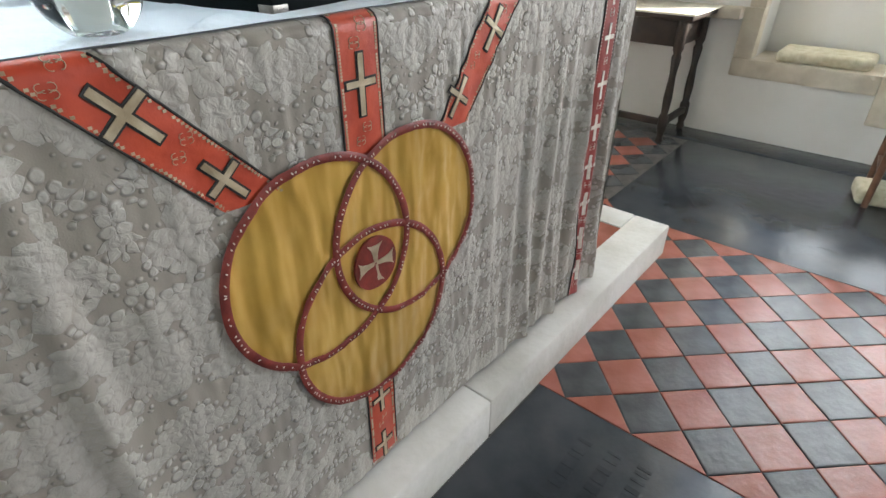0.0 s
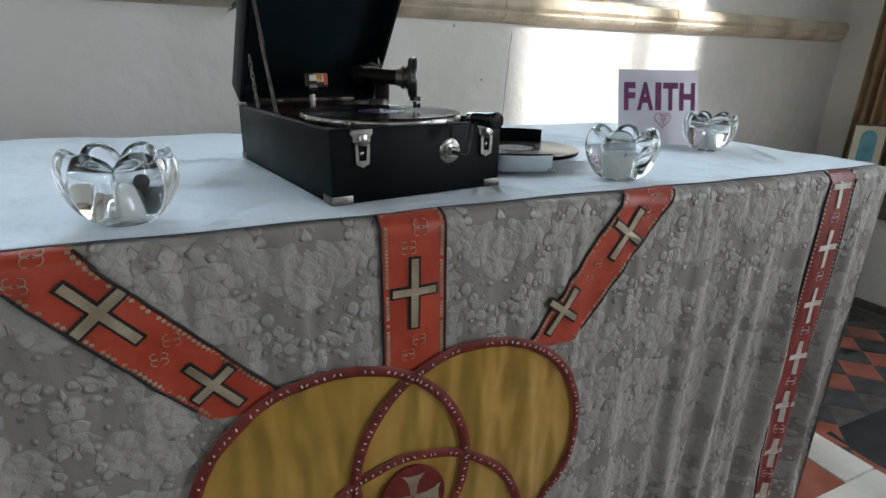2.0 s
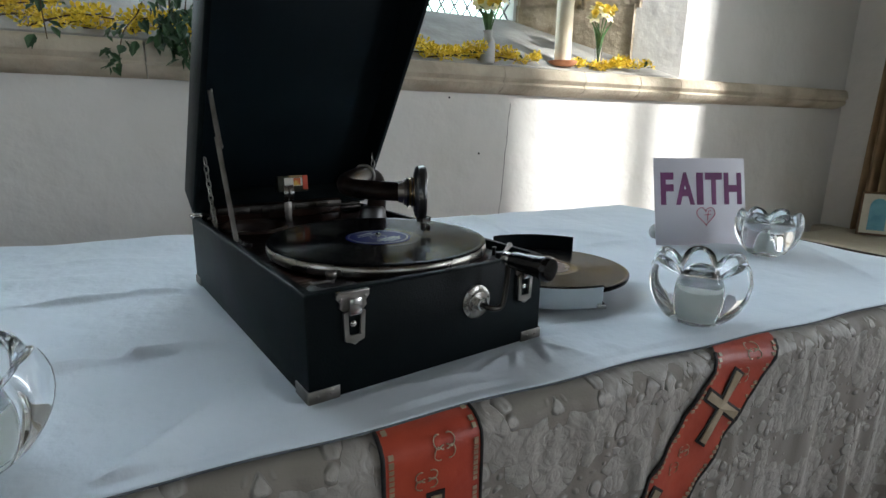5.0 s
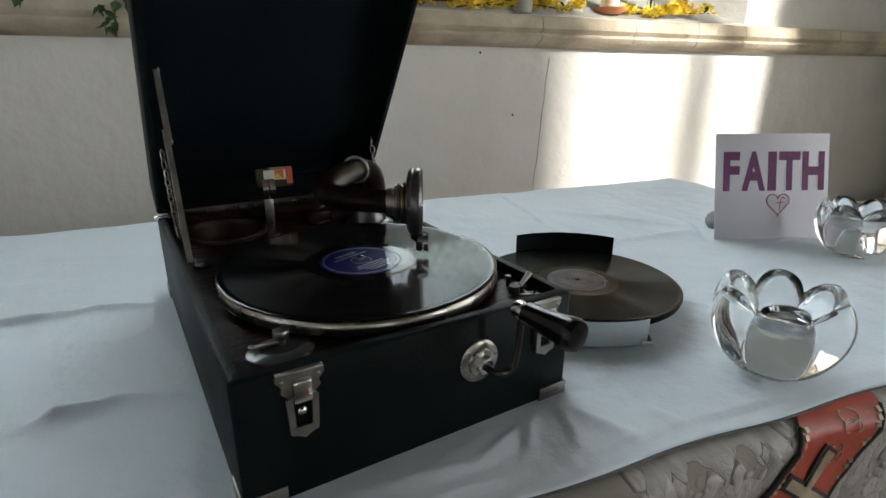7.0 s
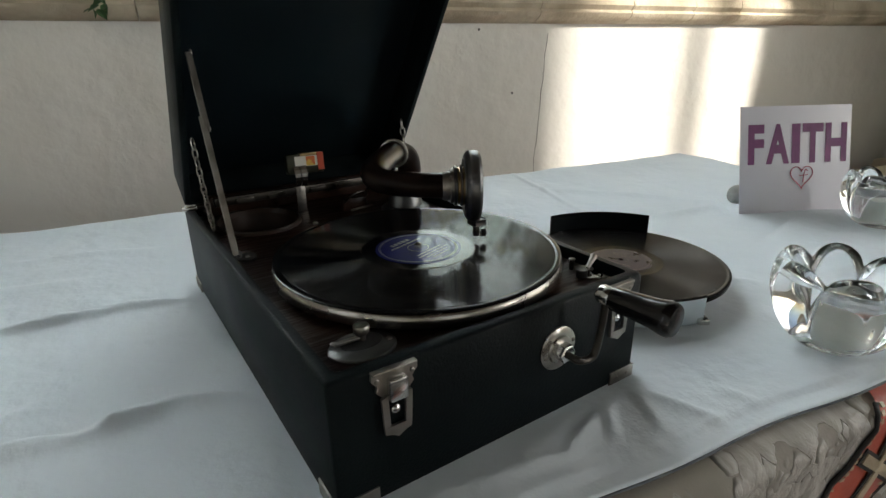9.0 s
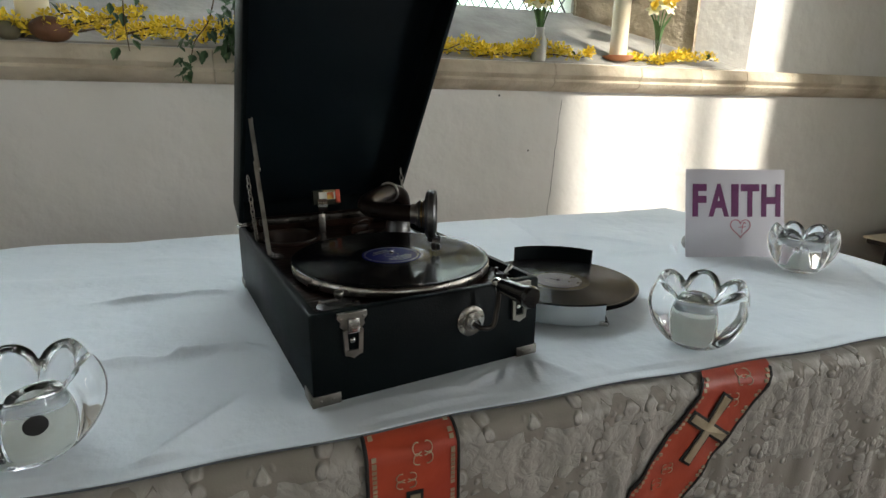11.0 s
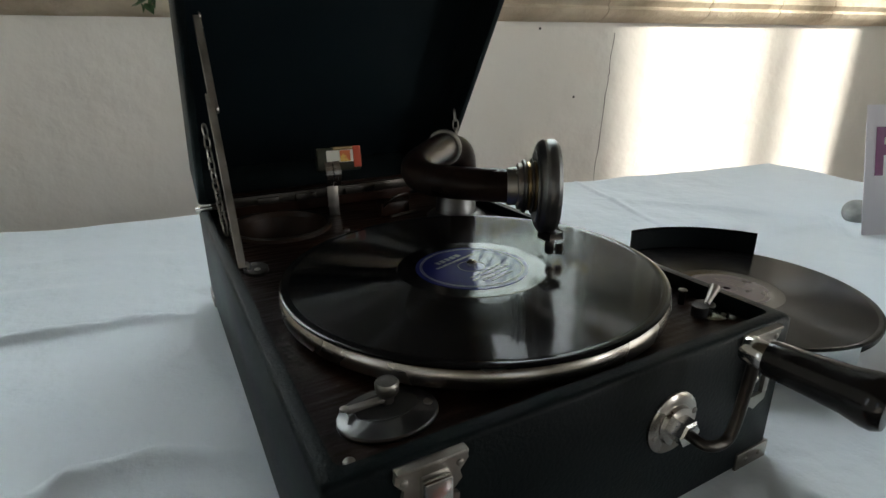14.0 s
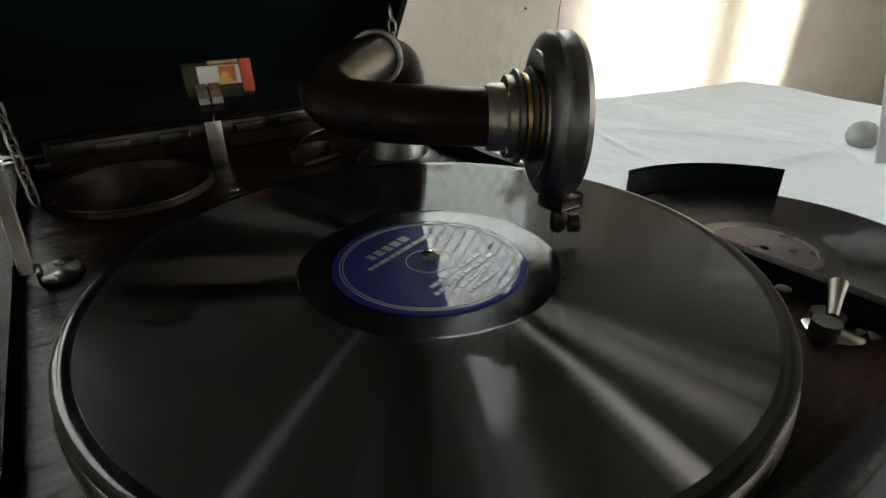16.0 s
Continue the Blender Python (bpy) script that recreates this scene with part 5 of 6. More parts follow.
def arc_wall(bm, r0, r1, z0, z1, a0, a1, n=24):
    ring = []
    for k in range(n + 1):
        a = a0 + (a1 - a0) * k / n
        c, s = math.cos(a), math.sin(a)
        ring.append([bm.verts.new((r * c, r * s, z)) for r, z in ((r0, z0), (r1, z0), (r1, z1), (r0, z1))])
    for a, b in zip(ring, ring[1:]):
        for j in range(4):
            bm.faces.new((a[j], a[(j + 1) % 4], b[(j + 1) % 4], b[j]))
    bm.faces.new(ring[0][::-1])
    bm.faces.new(ring[-1])
    return bm


part("tray_floor", add_box(B(), -0.066, 0.066, -0.118, 0.118, 0.0, 0.0025, 0.0006), M_SHELLAC, tray)
for s, zt, mt, lb in ((1, 0.047, M_CASE, "black lined curved end"), (-1, 0.030, M_TIN, "pale worn metal curved end")):
    a = s * math.pi / 2
    w = part("end_wall", arc_wall(B(), 0.1285, 0.1305, 0.0, zt, a - 0.54, a + s * 0.06 + 0.54), mt, tray, lb, smooth=30)
    part("rolled_edge", add_tube(B(), [(0.1295 * math.cos(a + t), 0.1295 * math.sin(a + t), zt) for t in np.linspace(-0.54, 0.54 + s * 0.06, 20)], 0.0016, 6), M_SHELLAC, w)
part("tray_foot", add_box(B(), 0.052, 0.064, -0.124, -0.114, 0.0, 0.006, 0.001), M_CHROME, tray)
for k, (dx, dy) in enumerate(((0.0, 0.0), (0.0012, 0.0006), (0.0005, -0.0004))):
    record(TRAY @ pose(dx, dy, 0.0202 + 0.0026 * k - 0.0026, 0, 0, 40 + 50 * k) @ Matrix.Diagonal((0.955, 0.955, 1, 1)), M_DARKLABEL, M_FADEDINK, "black shellac record lying in the record tray", "dark plum paper label with faded print", M_DIMVINYL)
part("tray_block", add_box(B(), -0.05, 0.05, -0.10, 0.10, 0.0026, 0.0174, 0.002), M_SHELLAC, tray)


# Petalled crystal bowls, each with a night light in it.
def crystal_bowl(x, y, turn, label, h=0.090, R=0.0660):
    root = thing("candle_bowl", pose(x, y, max(cloth_z(x + 0.03 * i, y + 0.03 * j) for i in (-1, 0, 1) for j in (-1, 0, 1)) - 0.001, 0, 0, turn), label, "candle holder", "crystal bowls")
    n, K = 96, 6
    bm = B()

    def lobe(a):
        return abs(math.cos(K * a / 2)) ** 0.62

    rows = []
    outer = [(0.0, 0.006), (0.016, 0.005), (0.026, 0.002), (0.032, 0.0), (0.038, 0.0015), (0.050, 0.008), (0.064, 0.021), (0.075, 0.038), (0.080, 0.056), (0.078, 0.072), (0.072, 0.083), (0.066, 0.0885)]
    inner = [(0.060, 0.0875), (0.057, 0.078), (0.052, 0.068), (0.041, 0.060), (0.031, 0.055), (0.0285, 0.048), (0.0280, 0.030), (0.0275, 0.0135), (0.0, 0.0125)]
    for i, (r, z) in enumerate(outer + inner):
        if r == 0:
            rows.append([bm.verts.new((0, 0, z))])
            continue
        out = i < len(outer)
        t = z / 0.09
        ring = []
        for k in range(n):
            a = 2 * math.pi * k / n
            lb = lobe(a)
            rr = r * R / 0.080 * (1 - ((0.26 if out else 0.15) * (1 - lb) * min(1, 0.10 + t) if out or z > 0.052 else 0.0))
            zz = z * h / 0.09 * (1 - (0.36 * max(0.0, t - 0.40) * (1 - lb)))
            ring.append(bm.verts.new((rr * math.cos(a), rr * math.sin(a), zz)))
        rows.append(ring)
    for a, b in zip(rows, rows[1:]):
        for k in range(n):
            q = []
            for v in (a[k % len(a)], a[(k + 1) % n % len(a)], b[(k + 1) % n % len(b)], b[k % len(b)]):
                if v not in q:
                    q.append(v)
            bm.faces.new(q)
    g = part("crystal_petals", bm, M_CRYSTAL, root, "clear thick glass shaped as petals", smooth=180)
    ss = g.modifiers.new("round", "SUBSURF")
    ss.levels = ss.render_levels = 1
    cd = part("night_light", add_lathe(B(), [(0, 0.0140), (0.0192, 0.0140), (0.0200, 0.0155), (0.0200, 0.044), (0.0190, 0.046), (0.006, 0.0445), (0, 0.044)], 32), M_WAX, root, "white wax night light")
    part("wick", add_tube(B(), [(0, 0, 0.0440), (0.0006, 0.0003, 0.050)], 0.0006, 6), M_RUBBER, cd)
    return root


b1 = crystal_bowl(-0.324, 0.078, 0, "clear petalled glass candle bowl with a round dark sticker", 0.089, 0.0635)
a = radians(-66)
part("maker_sticker", add_lathe(B(), [(0, 0), (0.0085, 0), (0.0085, 0.0006), (0.007, 0.0009), (0, 0.0010)], 28, axis_matrix((0.0632 * math.cos(a), 0.0632 * math.sin(a), 0.057), (math.cos(a), math.sin(a), 0.02))), M_RUBBER, b1, "round black sticker")
crystal_bowl(0.418, 0.080, 40, "clear petalled glass candle bowl beside the record tray", 0.091, 0.0645)
crystal_bowl(0.866, 0.280, 5, "clear petalled glass candle bowl beside a white card", 0.091, 0.0605)

# Card with a printed word, propped on a pebble.
CARD = pose(0.719, 0.417, ALTAR_Z + 0.0035, 0, 0, -16.8) @ Matrix.Rotation(radians(-14.5), 4, "X")
card = thing("word_card", CARD, "white folded card with a purple printed word and heart", "card")
CW, CH = 0.213, 0.188
part("front_panel", add_box(B(), 0, CW, 0, 0.0012, 0, CH, 0.0003), M_CARD, card)

def text_mesh(word, size, bold):
    cu = bpy.data.curves.new("word", "FONT")
    cu.body, cu.size, cu.offset, cu.extrude = word, size, bold, 0.0002
    cu.align_x = "CENTER"
    ob = bpy.data.objects.new("word", cu)
    scene.collection.objects.link(ob)
    dg = bpy.context.evaluated_depsgraph_get()
    me = bpy.data.meshes.new_from_object(ob.evaluated_get(dg))
    bpy.data.objects.remove(ob)
    return me


x = 0.013
for ch, wd in (("F", 0.033), ("A", 0.047), ("I", 0.019), ("T", 0.043), ("H", 0.045)):
    me = text_mesh(ch, 0.090, 0.0036)
    me.materials.clear()
    xs = [v.co.x for v in me.vertices]
    k = (wd - 0.003) / (max(xs) - min(xs))
    if ch == "I":
        k = 1.0
    part("letter", me, M_PURPLE, card, m=Matrix.Translation((x + wd / 2 - k * (max(xs) + min(xs)) / 2, -0.0004, 0.092)) @ Matrix.Rotation(math.pi / 2, 4, "X") @ Matrix.Diagonal((k, 1, 1, 1)))
    x += wd + 0.0015


def heart(t, s):
    return (s * 0.0625 * 16 * math.sin(t) ** 3, s * 0.0625 * (13 * math.cos(t) - 5 * math.cos(2 * t) - 2 * math.cos(3 * t) - math.cos(4 * t)))


pts = [(0.118 + heart(2 * math.pi * k / 40, 0.0215)[0], -0.0004, 0.066 + heart(2 * math.pi * k / 40, 0.0215)[1]) for k in range(41)]
part("heart_outline", add_tube(B(), pts, 0.0008, 6, False), M_PINKINK, card)
part("heart_mark", add_tube(B(), curve_pts([(0.130, -0.0004, 0.074), (0.126, -0.0004, 0.077), (0.123, -0.0004, 0.070), (0.121, -0.0004, 0.054)], 5), 0.0007, 5), M_PINKINK, card)
part("heart_mark", add_tube(B(), [(0.114, -0.0004, 0.0665), (0.130, -0.0004, 0.0675)], 0.0007, 5), M_PINKINK, card)
bm = bmesh.new()
bmesh.ops.create_icosphere(bm, subdivisions=3, radius=0.022)
for v in bm.verts:
    v.co = Vector((v.co.x * 1.15, v.co.y * 0.9, v.co.z * 0.85)) * (1 + 0.10 * noise.noise(v.co * 40))
tagged(part("pebble", bm, M_PEBBLE, None, smooth=180, m=pose(0.785, 0.474, ALTAR_Z + 0.021, 0, 0, 30)), "smooth grey pebble propping the white card", "pebble")

# ==== the east window sill ====
SY = 1.60


def blossom(bm, c, r, rng, petals=4):
    """A small four-petalled flower, tilted anyhow."""
    m = Matrix.Translation(c) @ Euler((rng.uniform(-1.2, 1.2), rng.uniform(-1.2, 1.2), rng.uniform(0, 6.3))).to_matrix().to_4x4()
    for k in range(petals):
        a = 2 * math.pi * k / petals
        q = []
        for l, w, z in ((0.1, 0.0, 0.0), (0.5, 0.30, 0.18), (1.0, 0.16, 0.42), (1.0, -0.16, 0.42), (0.5, -0.30, 0.18)):
            q.append(bm.verts.new(m @ Vector((r * (l * math.cos(a) - w * math.sin(a)), r * (l * math.sin(a) + w * math.cos(a)), r * z))))
        bm.faces.new(q)


def leaf_shape(bm, m, l, w):
    vs = [bm.verts.new(m @ Vector(p)) for p in ((0, 0, 0), (l * 0.25, w * 0.42, 0.10 * w), (l * 0.55, w * 0.5, 0.16 * w), (l, 0, -0.1 * l), (l * 0.55, -w * 0.5, 0.16 * w), (l * 0.25, -w * 0.42, 0.10 * w))]
    mid_v = bm.verts.new(m @ Vector((l * 0.5, 0, -0.05 * w)))
    for k in range(6):
        bm.faces.new((vs[k], vs[(k + 1) % 6], mid_v))


def garland(x0, x1, seed, label, rise):
    rng = random.Random(seed)
    root = thing("forsythia_spray", pose(0, 0, 0), label, "flowers", "sprays on the sill")
    fl, lv = B(), B()
    x = x0
    while x < x1:
        L = rng.uniform(0.22, 0.36)
        y, z = SY - 0.02 + rng.uniform(-0.045, 0.05), SILL_F + 0.012
        pts = curve_pts([(x, y, z + rng.uniform(0, 0.02)), (x + L * 0.4, y + rng.uniform(-0.02, 0.02), z + rng.uniform(0.01, rise * 0.6)), (x + L * 0.75, y + rng.uniform(-0.03, 0.02), z + rng.uniform(0.01, rise)), (x + L, y + rng.uniform(-0.04, 0.02), z + rng.uniform(0, rise))], 8)
        part("twig", add_tube(B(), pts, [0.0030 * (1 - 0.6 * i / len(pts)) for i in range(len(pts))], 6), M_TWIG, root)
        for p in pts:
            for _ in range(rng.choice((2, 3, 3, 4))):
                c = p + Vector((rng.uniform(-0.018, 0.018), rng.uniform(-0.018, 0.014), rng.uniform(-0.008, 0.024)))
                blossom(fl, c, rng.uniform(0.013, 0.020), rng)
        for _ in range(3):
            p = rng.choice(pts)
            leaf_shape(lv, Matrix.Translation(p) @ Euler((rng.uniform(-1, 1), rng.uniform(-1.2, 0.2), rng.uniform(0, 6.3))).to_matrix().to_4x4(), rng.uniform(0.03, 0.05), rng.uniform(0.012, 0.018))
        x += L * 0.42
    tagged(part("blossoms", fl, M_YELLOWPETAL, root, smooth=0), "many small bright yellow blossoms", kind="stuff")
    tagged(part("leaves", lv, M_LEAF, root, smooth=0), "a few small green leaves", kind="stuff")


garland(-1.75, 0.10, 11, "long sprays of yellow forsythia on the stone sill", 0.075)
garland(0.10, 0.98, 12, "sprays of yellow forsythia round a grey vase", 0.06)
garland(1.44, 1.57, 13, "sprays of yellow forsythia beside a cream candle", 0.05)


def daffodils(x, y, z, seed, n, label, vase):
    rng = random.Random(seed)
    root = thing("daffodil_vase", pose(x, y, z), label, "vase", "vases of daffodils")
    if vase:
        part("vase", add_lathe(B(), [(0, 0.0), (0.027, 0.0), (0.030, 0.004), (0.031, 0.07), (0.027, 0.088), (0.018, 0.100), (0.017, 0.118), (0.020, 0.124), (0.016, 0.124), (0.013, 0.116), (0.013, 0.100), (0, 0.09)], 32), M_CERAMIC, root, "plain grey ceramic bottle vase")
    else:
        v = part("vase", add_lathe(B(), [(0, 0.0), (0.016, 0.0), (0.017, 0.003), (0.014, 0.05), (0.019, 0.085), (0.0175, 0.085), (0.0125, 0.05), (0.015, 0.006), (0, 0.005)], 24), M_CRYSTAL, root, "small clear glass vase")
    h0 = 0.11 if vase else 0.06
    for k in range(n):
        a = 2 * math.pi * k / n + rng.uniform(-0.3, 0.3)
        sp, h = rng.uniform(0.02, 0.055), rng.uniform(0.20, 0.25)
        top = Vector((sp * math.cos(a), sp * math.sin(a) - 0.01, h))
        pts = curve_pts([(0, 0, h0 - 0.05), (0.3 * top.x, 0.3 * top.y, 0.6 * h), tuple(top)], 6)
        st = part("flower_stem", add_tube(B(), pts, 0.0025, 6), M_STEM, root)
        d = Vector((top.x * 8, top.y * 4 - 0.5, 0.5)).normalized()
        m = axis_matrix(top, d)
        bm = B()
        for j in range(6):
            aj = j * math.pi / 3
            q = [bm.verts.new(m @ Vector((0.037 * (l * math.cos(aj) - w * math.sin(aj)), 0.037 * (l * math.sin(aj) + w * math.cos(aj)), 0.030 * zz))) for l, w, zz in ((0.08, 0, 0), (0.5, 0.33, 0.12), (0.85, 0.2, 0.10), (1.05, 0, 0.02), (0.85, -0.2, 0.10), (0.5, -0.33, 0.12))]
            bm.faces.new(q)
        fl = part("flower_head", bm, M_PALEPETAL, root, smooth=0)
        part("trumpet", add_lathe(B(), [(0.004, 0.0), (0.011, 0.006), (0.013, 0.020), (0.018, 0.030), (0.016, 0.030), (0.011, 0.020), (0.007, 0.006)], 14, m), M_ORANGEPETAL, fl)
    for k in range(9):
        a = rng.uniform(0, 6.3)
        l = rng.uniform(0.18, 0.24)
        pts = curve_pts([(0, 0, h0 - 0.04), (0.02 * math.cos(a), 0.02 * math.sin(a), h0 + 0.07), (0.08 * math.cos(a), 0.05 * math.sin(a), l - 0.015)], 6)
        bm = B()
        prev = None
        for i, p in enumerate(pts):
            w = 0.006 * math.sin(math.pi * min(0.98, 0.15 + 0.85 * i / (len(pts) - 1)))
            e = Vector((-math.sin(a), math.cos(a), 0)) * w
            c = (bm.verts.new(p + e), bm.verts.new(p - e))
            if prev:
                bm.faces.new((prev[0], prev[1], c[1], c[0]))
            prev = c
        part("blade_leaf", bm, M_STEM, root)


daffodils(0.985, 1.585, SILL_F + 0.004, 4, 6, "grey bottle vase of pale yellow daffodils on the sill", True)
daffodils(1.605, 1.640, SILL_F + 0.030, 5, 6, "glass vase of white and yellow daffodils on the sill", False)


def candle(x, y, z, r, h, taper, label, saucer, deep=0.022):
    root = thing("altar_candle", pose(x, y, z), label, "candle", "candles on the sill")
    part("saucer", add_lathe(B(), [(0, 0.0), (0.045, 0.0), (0.062, deep * 0.6), (0.066, deep), (0.060, deep), (0.044, 0.008), (0, 0.007)], 36), saucer, root)
    part("wax", add_lathe(B(), [(0, 0.008), (r * (1 + taper), 0.008), (r, 0.06), (r * 0.98, h - 0.006), (r * 0.90, h), (0.012, h - 0.006), (0, h - 0.008)], 36), M_CREAMWAX, root, "cream wax")
    part("wick", add_tube(B(), [(0, 0, h - 0.008), (0.002, 0.001, h + 0.012)], 0.0012, 6), M_RUBBER, root)


candle(1.385, 1.618, SILL_F + 0.018, 0.036, 0.54, 0.0, "tall cream candle in a terracotta saucer", M_TERRACOTTA)
candle(-0.720, 1.640, SILL_F + 0.034, 0.044, 0.52, 0.25, "tall cream candle on a brown saucer", M_FRAMEWOOD)

def sill_stone(x, y, z, r, squash, turn, material, label):
    """A smooth rounded stone, a little uneven."""
    bm = B()
    bmesh.ops.create_icosphere(bm, subdivisions=3, radius=r)
    for v in bm.verts:
        v.co = Vector((v.co.x * 1.2, v.co.y * 0.85, v.co.z * squash)) * (1 + 0.08 * noise.noise(v.co * 18 + Vector((x, 0, 0))))
    tagged(part("stone", bm, material, None, smooth=180, m=pose(x, y, z + r * squash * 0.92, 0, 0, turn)), label, "stone", "stones by the candle")


sill_stone(-0.660, 1.565, SILL_F, 0.046, 0.80, 10, M_BROWNSTONE, "smooth red-brown stone on the sill by a candle")
sill_stone(-0.768, 1.560, SILL_F, 0.030, 0.90, 40, M_OLIVESTONE, "smooth dark olive stone on the sill by a candle")
sill_stone(-0.838, 1.562, SILL_F, 0.033, 0.90, -20, M_OLIVESTONE, "smooth dark olive stone on the sill by a candle")

# Ivy hanging down over the sill.
ivy = thing("trailing_ivy", pose(0.0, 0, 0), "dark green variegated ivy trailing over the sill", "plant")
rng = random.Random(21)
lm = B()
leaf_shape(lm, Matrix.Identity(4), 0.042, 0.024)
leaf_mesh = solid(lm, "leaf", 0)
leaf_mesh.materials.append(M_LEAF)
vines = [[(-0.07, 1.60, 2.05), (-0.10, 1.555, 1.85), (-0.09, 1.52, 1.66), (-0.11, 1.50, 1.50), (-0.10, 1.492, 1.42)],
         [(-0.03, 1.62, 2.05), (-0.05, 1.57, 1.82), (-0.04, 1.53, 1.62), (-0.03, 1.50, 1.46), (-0.02, 1.492, 1.36)],
         [(-0.10, 1.62, 2.05), (-0.13, 1.57, 1.80), (-0.14, 1.53, 1.62), (-0.15, 1.50, 1.50), (-0.16, 1.49, 1.46)],
         [(-0.14, 1.62, 1.90), (-0.18, 1.58, 1.72), (-0.22, 1.54, 1.56), (-0.27, 1.51, 1.48), (-0.29, 1.492, 1.38)],
         [(-0.20, 1.62, 2.05), (-0.34, 1.58, 1.90), (-0.42, 1.55, 1.76), (-0.455, 1.53, 1.60), (-0.45, 1.50, 1.45)]]
for j, v in enumerate(vines):
    pts = curve_pts(v, 8)
    part("vine", add_tube(B(), pts, [0.0028 * (1 - 0.5 * i / len(pts)) for i in range(len(pts))], 6), M_TWIG, ivy)
    for i, p in enumerate(pts):
        for _ in range(5 if j < 3 else ((2 if i > 20 else 1) if j == 3 else (1 if i > 18 or i % 2 else 0))):
            s = rng.uniform(0.55, 1.15)
            part("ivy_leaf", leaf_mesh, M_LEAF, ivy, m=Matrix.Translation(p + Vector((rng.uniform(-0.035, 0.035), rng.uniform(-0.025, 0.01), rng.uniform(-0.02, 0.02)))) @ Euler((rng.uniform(-0.8, 0.8), rng.uniform(0.3, 1.5), rng.uniform(-2.8, -0.3))).to_matrix().to_4x4() @ Matrix.Diagonal((s, s, s, 1)))

# Hairline crack and nail holes in the east wall.
pts = curve_pts([(1.105, WALL_E - 0.0004, 1.33), (1.098, WALL_E - 0.0004, 1.22), (1.092, WALL_E - 0.0004, 1.15), (1.078, WALL_E - 0.0004, 0.95), (1.072, WALL_E - 0.0004, 0.80), (1.075, WALL_E - 0.0004, 0.4)], 6)
pts = [p + Vector((rng.uniform(-0.003, 0.003), 0, 0)) for p in pts]
structure("wall_crack", add_tube(B(), pts, [0.0006 + 0.0010 * rng.random() for _ in pts], 5), M_MORTARLINE, "hairline crack in the plaster", "crack")
for x, z in ((0.820, 1.342), (0.962, 1.124), (-0.025, 1.335)):
    structure("nail_hole", add_lathe(B(), [(0, 0), (0.0045, 0), (0.004, 0.001), (0, 0.0012)], 10, axis_matrix((x, WALL_E, z), (0, -1, 0))), M_RUBBER, "small dark nail hole in the plaster", "hole")

# ==== by the south wall ====
table = thing("side_table", pose(3.24, 0.92, FLOOR), "dark oak side table with turned legs and a pale runner", "table")
part("tabletop", add_box(B(), -0.30, 0.24, -0.52, 0.52, 0.785, 0.815, 0.006), M_OAK, table)
for s in (-1, 1):
    part("apron", add_box(B(), s * 0.20 - 0.012, s * 0.20 + 0.012, -0.44, 0.44, 0.62, 0.785, 0.003), M_OAK, table)
    part("end_rail", add_box(B(), -0.19, 0.19, s * 0.43 - 0.012, s * 0.43 + 0.012, 0.62, 0.785, 0.003), M_OAK, table)
    part("stretcher", add_box(B(), -0.20, 0.20, s * 0.44 - 0.018, s * 0.44 + 0.018, 0.12, 0.16, 0.004), M_OAK, table)
part("stretcher", add_box(B(), -0.218, -0.182, -0.42, 0.42, 0.12, 0.16, 0.004), M_OAK, table)
for sx in (-1, 1):
    for sy in (-1, 1):
        bm = add_lathe(B(), [(0, 0.0), (0.020, 0.0), (0.028, 0.02), (0.020, 0.045), (0.026, 0.07), (0.032, 0.10), (0.032, 0.18), (0.022, 0.20), (0.028, 0.30), (0.020, 0.45), (0.030, 0.56), (0.022, 0.58), (0.032, 0.61), (0.032, 0.785)], 20, Matrix.Translation((0.20 * sx, 0.44 * sy, 0)))
        part("turned_leg", bm, M_OAK, table)
tagged(part("table_runner", add_box(B(), 2.915, 3.47, 0.385, 1.445, FLOOR + 0.816, FLOOR + 0.828, 0.004), M_CREAM), "pale cloth runner on the dark side table", "runner")

icon = thing("framed_picture", pose(3.36, 1.22, 0.660, -8, 0, -58), "small framed picture with a blue arched panel", "picture")
part("picture_frame", add_tray(B(), -0.085, 0.085, -0.012, 0.012, 0.0, 0.245, 0.008, 0.008, 0.002), M_FRAMEWOOD, icon)
part("mount", add_box(B(), -0.074, 0.074, -0.0145, -0.0125, 0.012, 0.233), M_CREAM, icon, smooth=0)
part("painted_panel", add_prism(B(), [(-0.040, 0.03), (0.040, 0.03), (0.040, 0.16)] + [(0.040 * math.cos(math.pi * k / 12), 0.16 + 0.05 * math.sin(math.pi * k / 12)) for k in range(1, 12)] + [(-0.040, 0.16)], 0, 0.001, Matrix(((1, 0, 0, 0), (0, 0, -1, -0.0147), (0, 1, 0, 0), (0, 0, 0, 1)))), M_BLUEPAINT, icon, smooth=0)

# Striped drape hanging in the corner.
drape_ob = thing("drape", pose(0, 0, 0), "brown striped drape hanging in the corner behind a picture", "drape")
bm = B()
add_grid(bm, 60, 8, lambda u, v: Vector((3.462 - 0.028 * math.sin(26 * u) - 0.010 * math.sin(61 * u), 1.13 + 0.26 * u + 0.05 * v * (0.5 - u), 0.662 + 1.9 * v)))
dp = part("drape_cloth", bm, M_CURTAIN, drape_ob, smooth=180)
sd = dp.modifiers.new("thickness", "SOLIDIFY")
sd.thickness = 0.004
part("drape_rail", add_tube(B(), [(3.46, 1.08, 2.57), (3.46, 1.45, 2.57)], 0.012, 12), M_FRAMEWOOD, drape_ob)

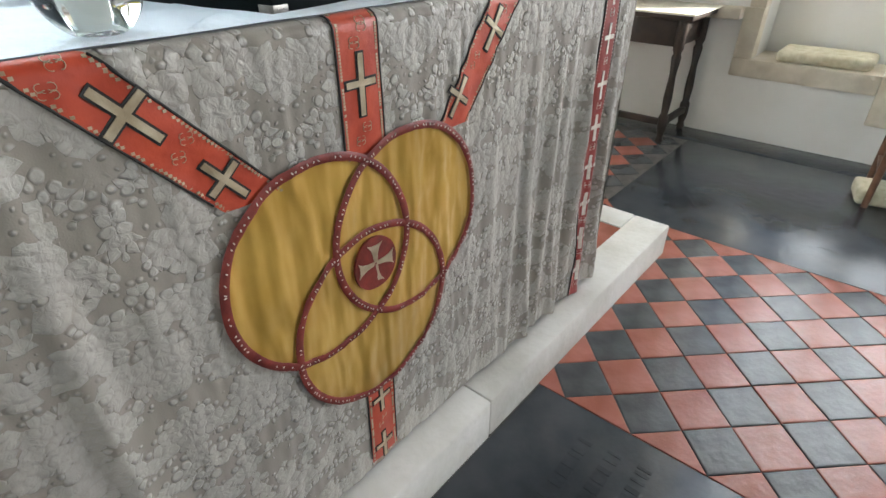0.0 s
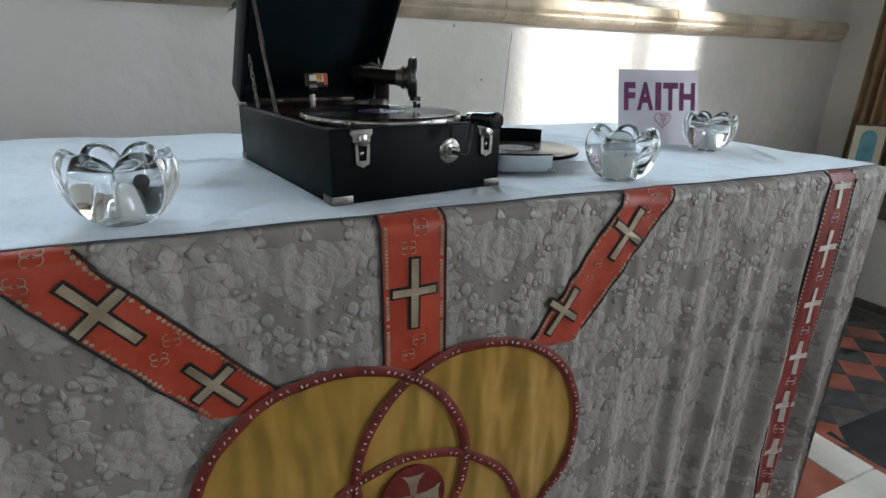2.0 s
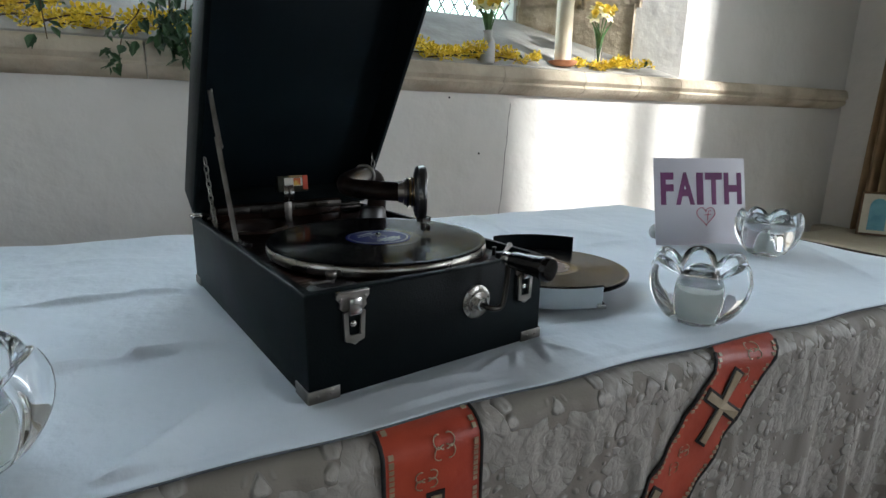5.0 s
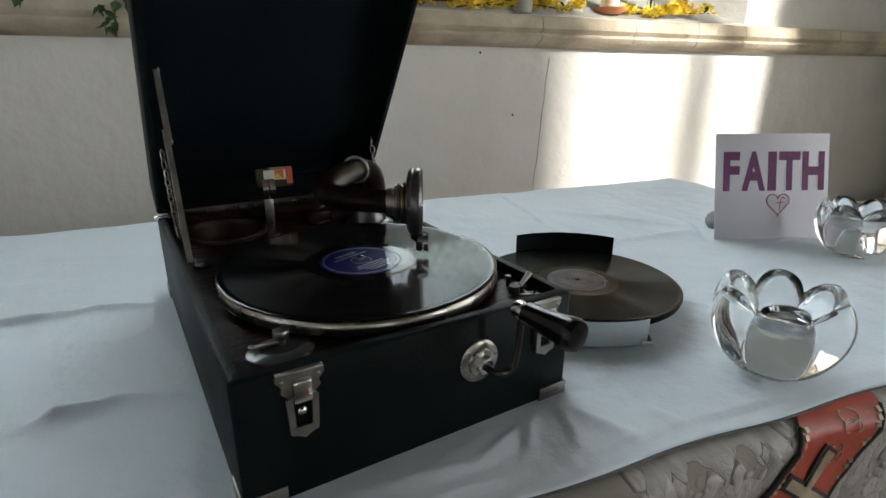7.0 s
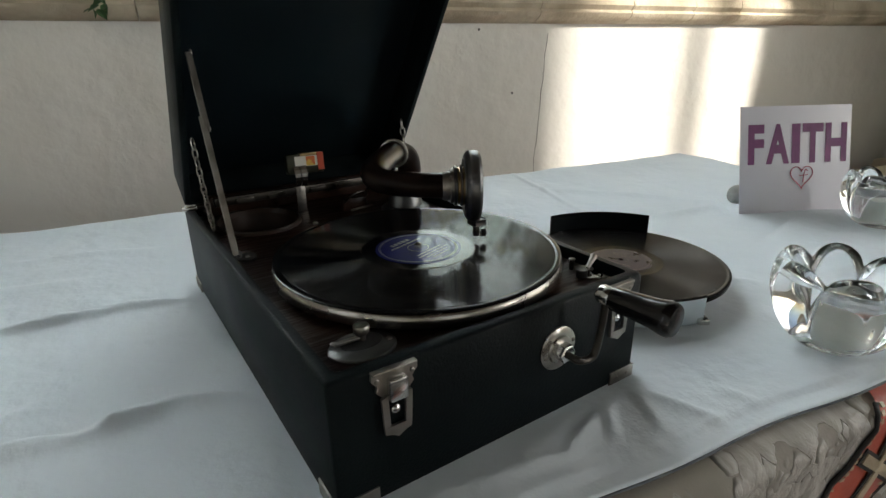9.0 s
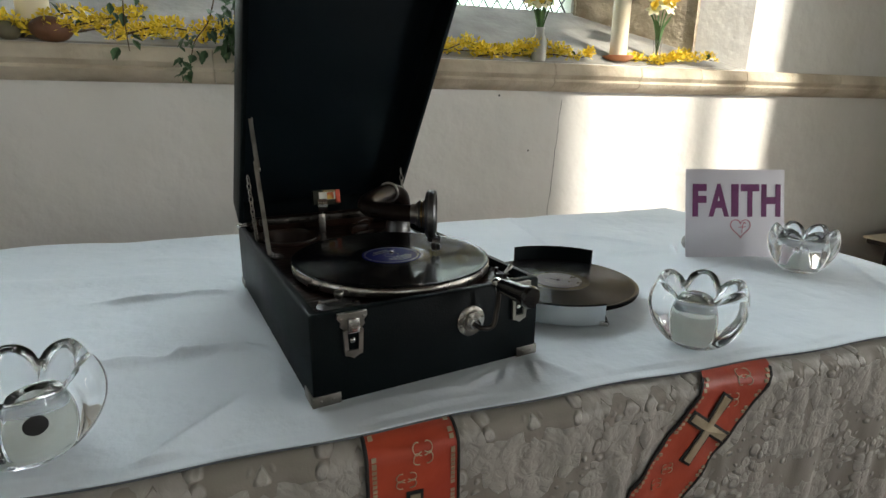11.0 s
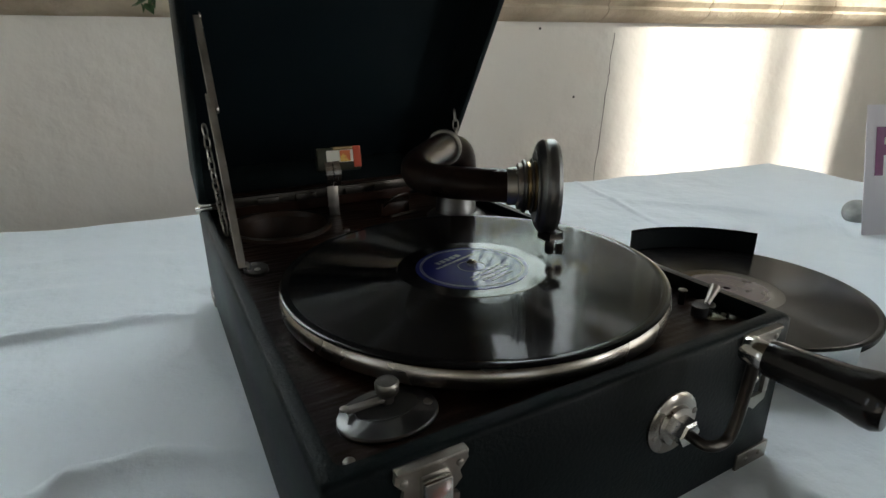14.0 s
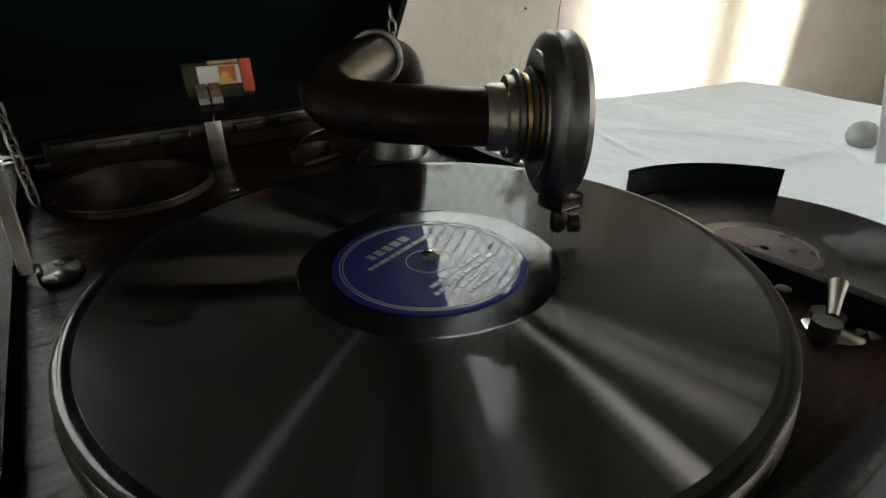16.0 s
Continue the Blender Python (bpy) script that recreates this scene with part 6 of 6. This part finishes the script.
bm = B()
add_box(bm, 3.50, 3.80, -0.50, 0.02, 0.353, 0.425, 0.03, 4)
for v in bm.verts:
    v.co.z += 0.006 * noise.noise(v.co * 9)
tagged(part("seat_cushion", bm, M_CUSHION, None, smooth=180), "buff woven cushion on the stone window seat", "cushion")

# Wooden chair and a kneeler by the window seat.
chair = thing("wooden_chair", pose(3.00, -0.90, FLOOR, 0, 0, 4), "plain brown wooden chair on the black slab", "chair")
for sx in (-1, 1):
    for sy in (-1, 1):
        part("leg", add_tube(B(), [(0.20 * sx, 0.19 * sy, 0.0), (0.19 * sx, 0.18 * sy, 0.44)], [0.016, 0.020], 12), M_CHAIRWOOD, chair)
    part("stretcher", add_tube(B(), [(-0.19, 0.185 * sx, 0.16), (0.19, 0.185 * sx, 0.16)], 0.010, 10), M_CHAIRWOOD, chair)
    part("back_post", add_tube(B(), [(0.19, 0.18 * sx, 0.46), (0.23, 0.18 * sx, 0.88)], [0.019, 0.015], 12), M_CHAIRWOOD, chair)
part("seat", add_box(B(), -0.22, 0.22, -0.21, 0.21, 0.44, 0.465, 0.010), M_CHAIRWOOD, chair)
for z in (0.62, 0.82):
    part("back_slat", add_box(B(), 0.20 + (z - 0.6) * 0.08, 0.215 + (z - 0.6) * 0.08, -0.17, 0.17, z - 0.03, z + 0.03, 0.004), M_CHAIRWOOD, chair)
kn = thing("kneeler", pose(2.93, -0.80, FLOOR, 0, 0, 12), "buff cloth kneeler lying under a chair", "kneeler")
part("kneeler_body", add_box(B(), -0.11, 0.11, -0.15, 0.15, 0.0, 0.085, 0.022, 4), M_CUSHION, kn, smooth=60)
part("kneeler_loop", add_tube(B(), curve_pts([(-0.112, -0.03, 0.06), (-0.125, 0.0, 0.05), (-0.112, 0.03, 0.06)], 5), 0.004, 6), M_CREAM, kn)

# ==== floor tiles ====


def tile_mesh(name, half, material):
    s = HALF_D / 2 - 0.0016
    o = [(s, 0), (0, s), (-s, 0), (0, -s)]
    if half == "right":
        o = [(s, 0), (0, s), (0, -s)]
    if half == "left":
        o = [(-s, 0), (0, -s), (0, s)]
    bm = B()
    t = 0.94
    a, b, c = [bm.verts.new((x, y, -0.012)) for x, y in o], [bm.verts.new((x, y, -0.0012)) for x, y in o], [bm.verts.new((x * t if half == "" else x * 0.96 + (0.002 if half == "right" else -0.002), y * t, 0)) for x, y in o]
    n = len(o)
    bm.faces.new(c)
    for p, q in ((a, b), (b, c)):
        for k in range(n):
            bm.faces.new((p[k], p[(k + 1) % n], q[(k + 1) % n], q[k]))
    me = solid(bm, name, 0)
    me.materials.append(material)
    return me


tiles = {("red", h): tile_mesh("red_tile", h, M_RED) for h in ("", "left", "right")}
tiles["black", ""] = tile_mesh("black_tile", "", M_BLACK)
rng = random.Random(5)
rest = []
for i in range(-14, 30):
    for j in range(-34, 20):
        for col, off in (("red", 0.0), ("black", 0.5)):
            x, y = X_SLAB + (i + off) * HALF_D, -0.30 + (j + off) * HALF_D
            half = ""
            in_mid = X_SLAB - 0.01 < x < X_SLAB2 + 0.01 and -1.75 < y < 1.5
            in_back = X_SLAB2 - 0.01 < x < 3.15 and 0.345 + 0.06 < y < 1.5
            if not (in_mid or in_back):
                continue
            if x < 1.66 and y > -0.06:
                continue
            if col == "red" and abs(x - X_SLAB) < 0.01:
                half = "right"
            if col == "red" and abs(x - X_SLAB2) < 0.01 and y < 0.35:
                half = "left"
            part(col + "_tile", tiles[col, half], None, floor, m=pose(x, y, FLOOR + rng.uniform(-0.0014, 0.0006), rng.uniform(-0.35, 0.35), rng.uniform(-0.35, 0.35), 0))
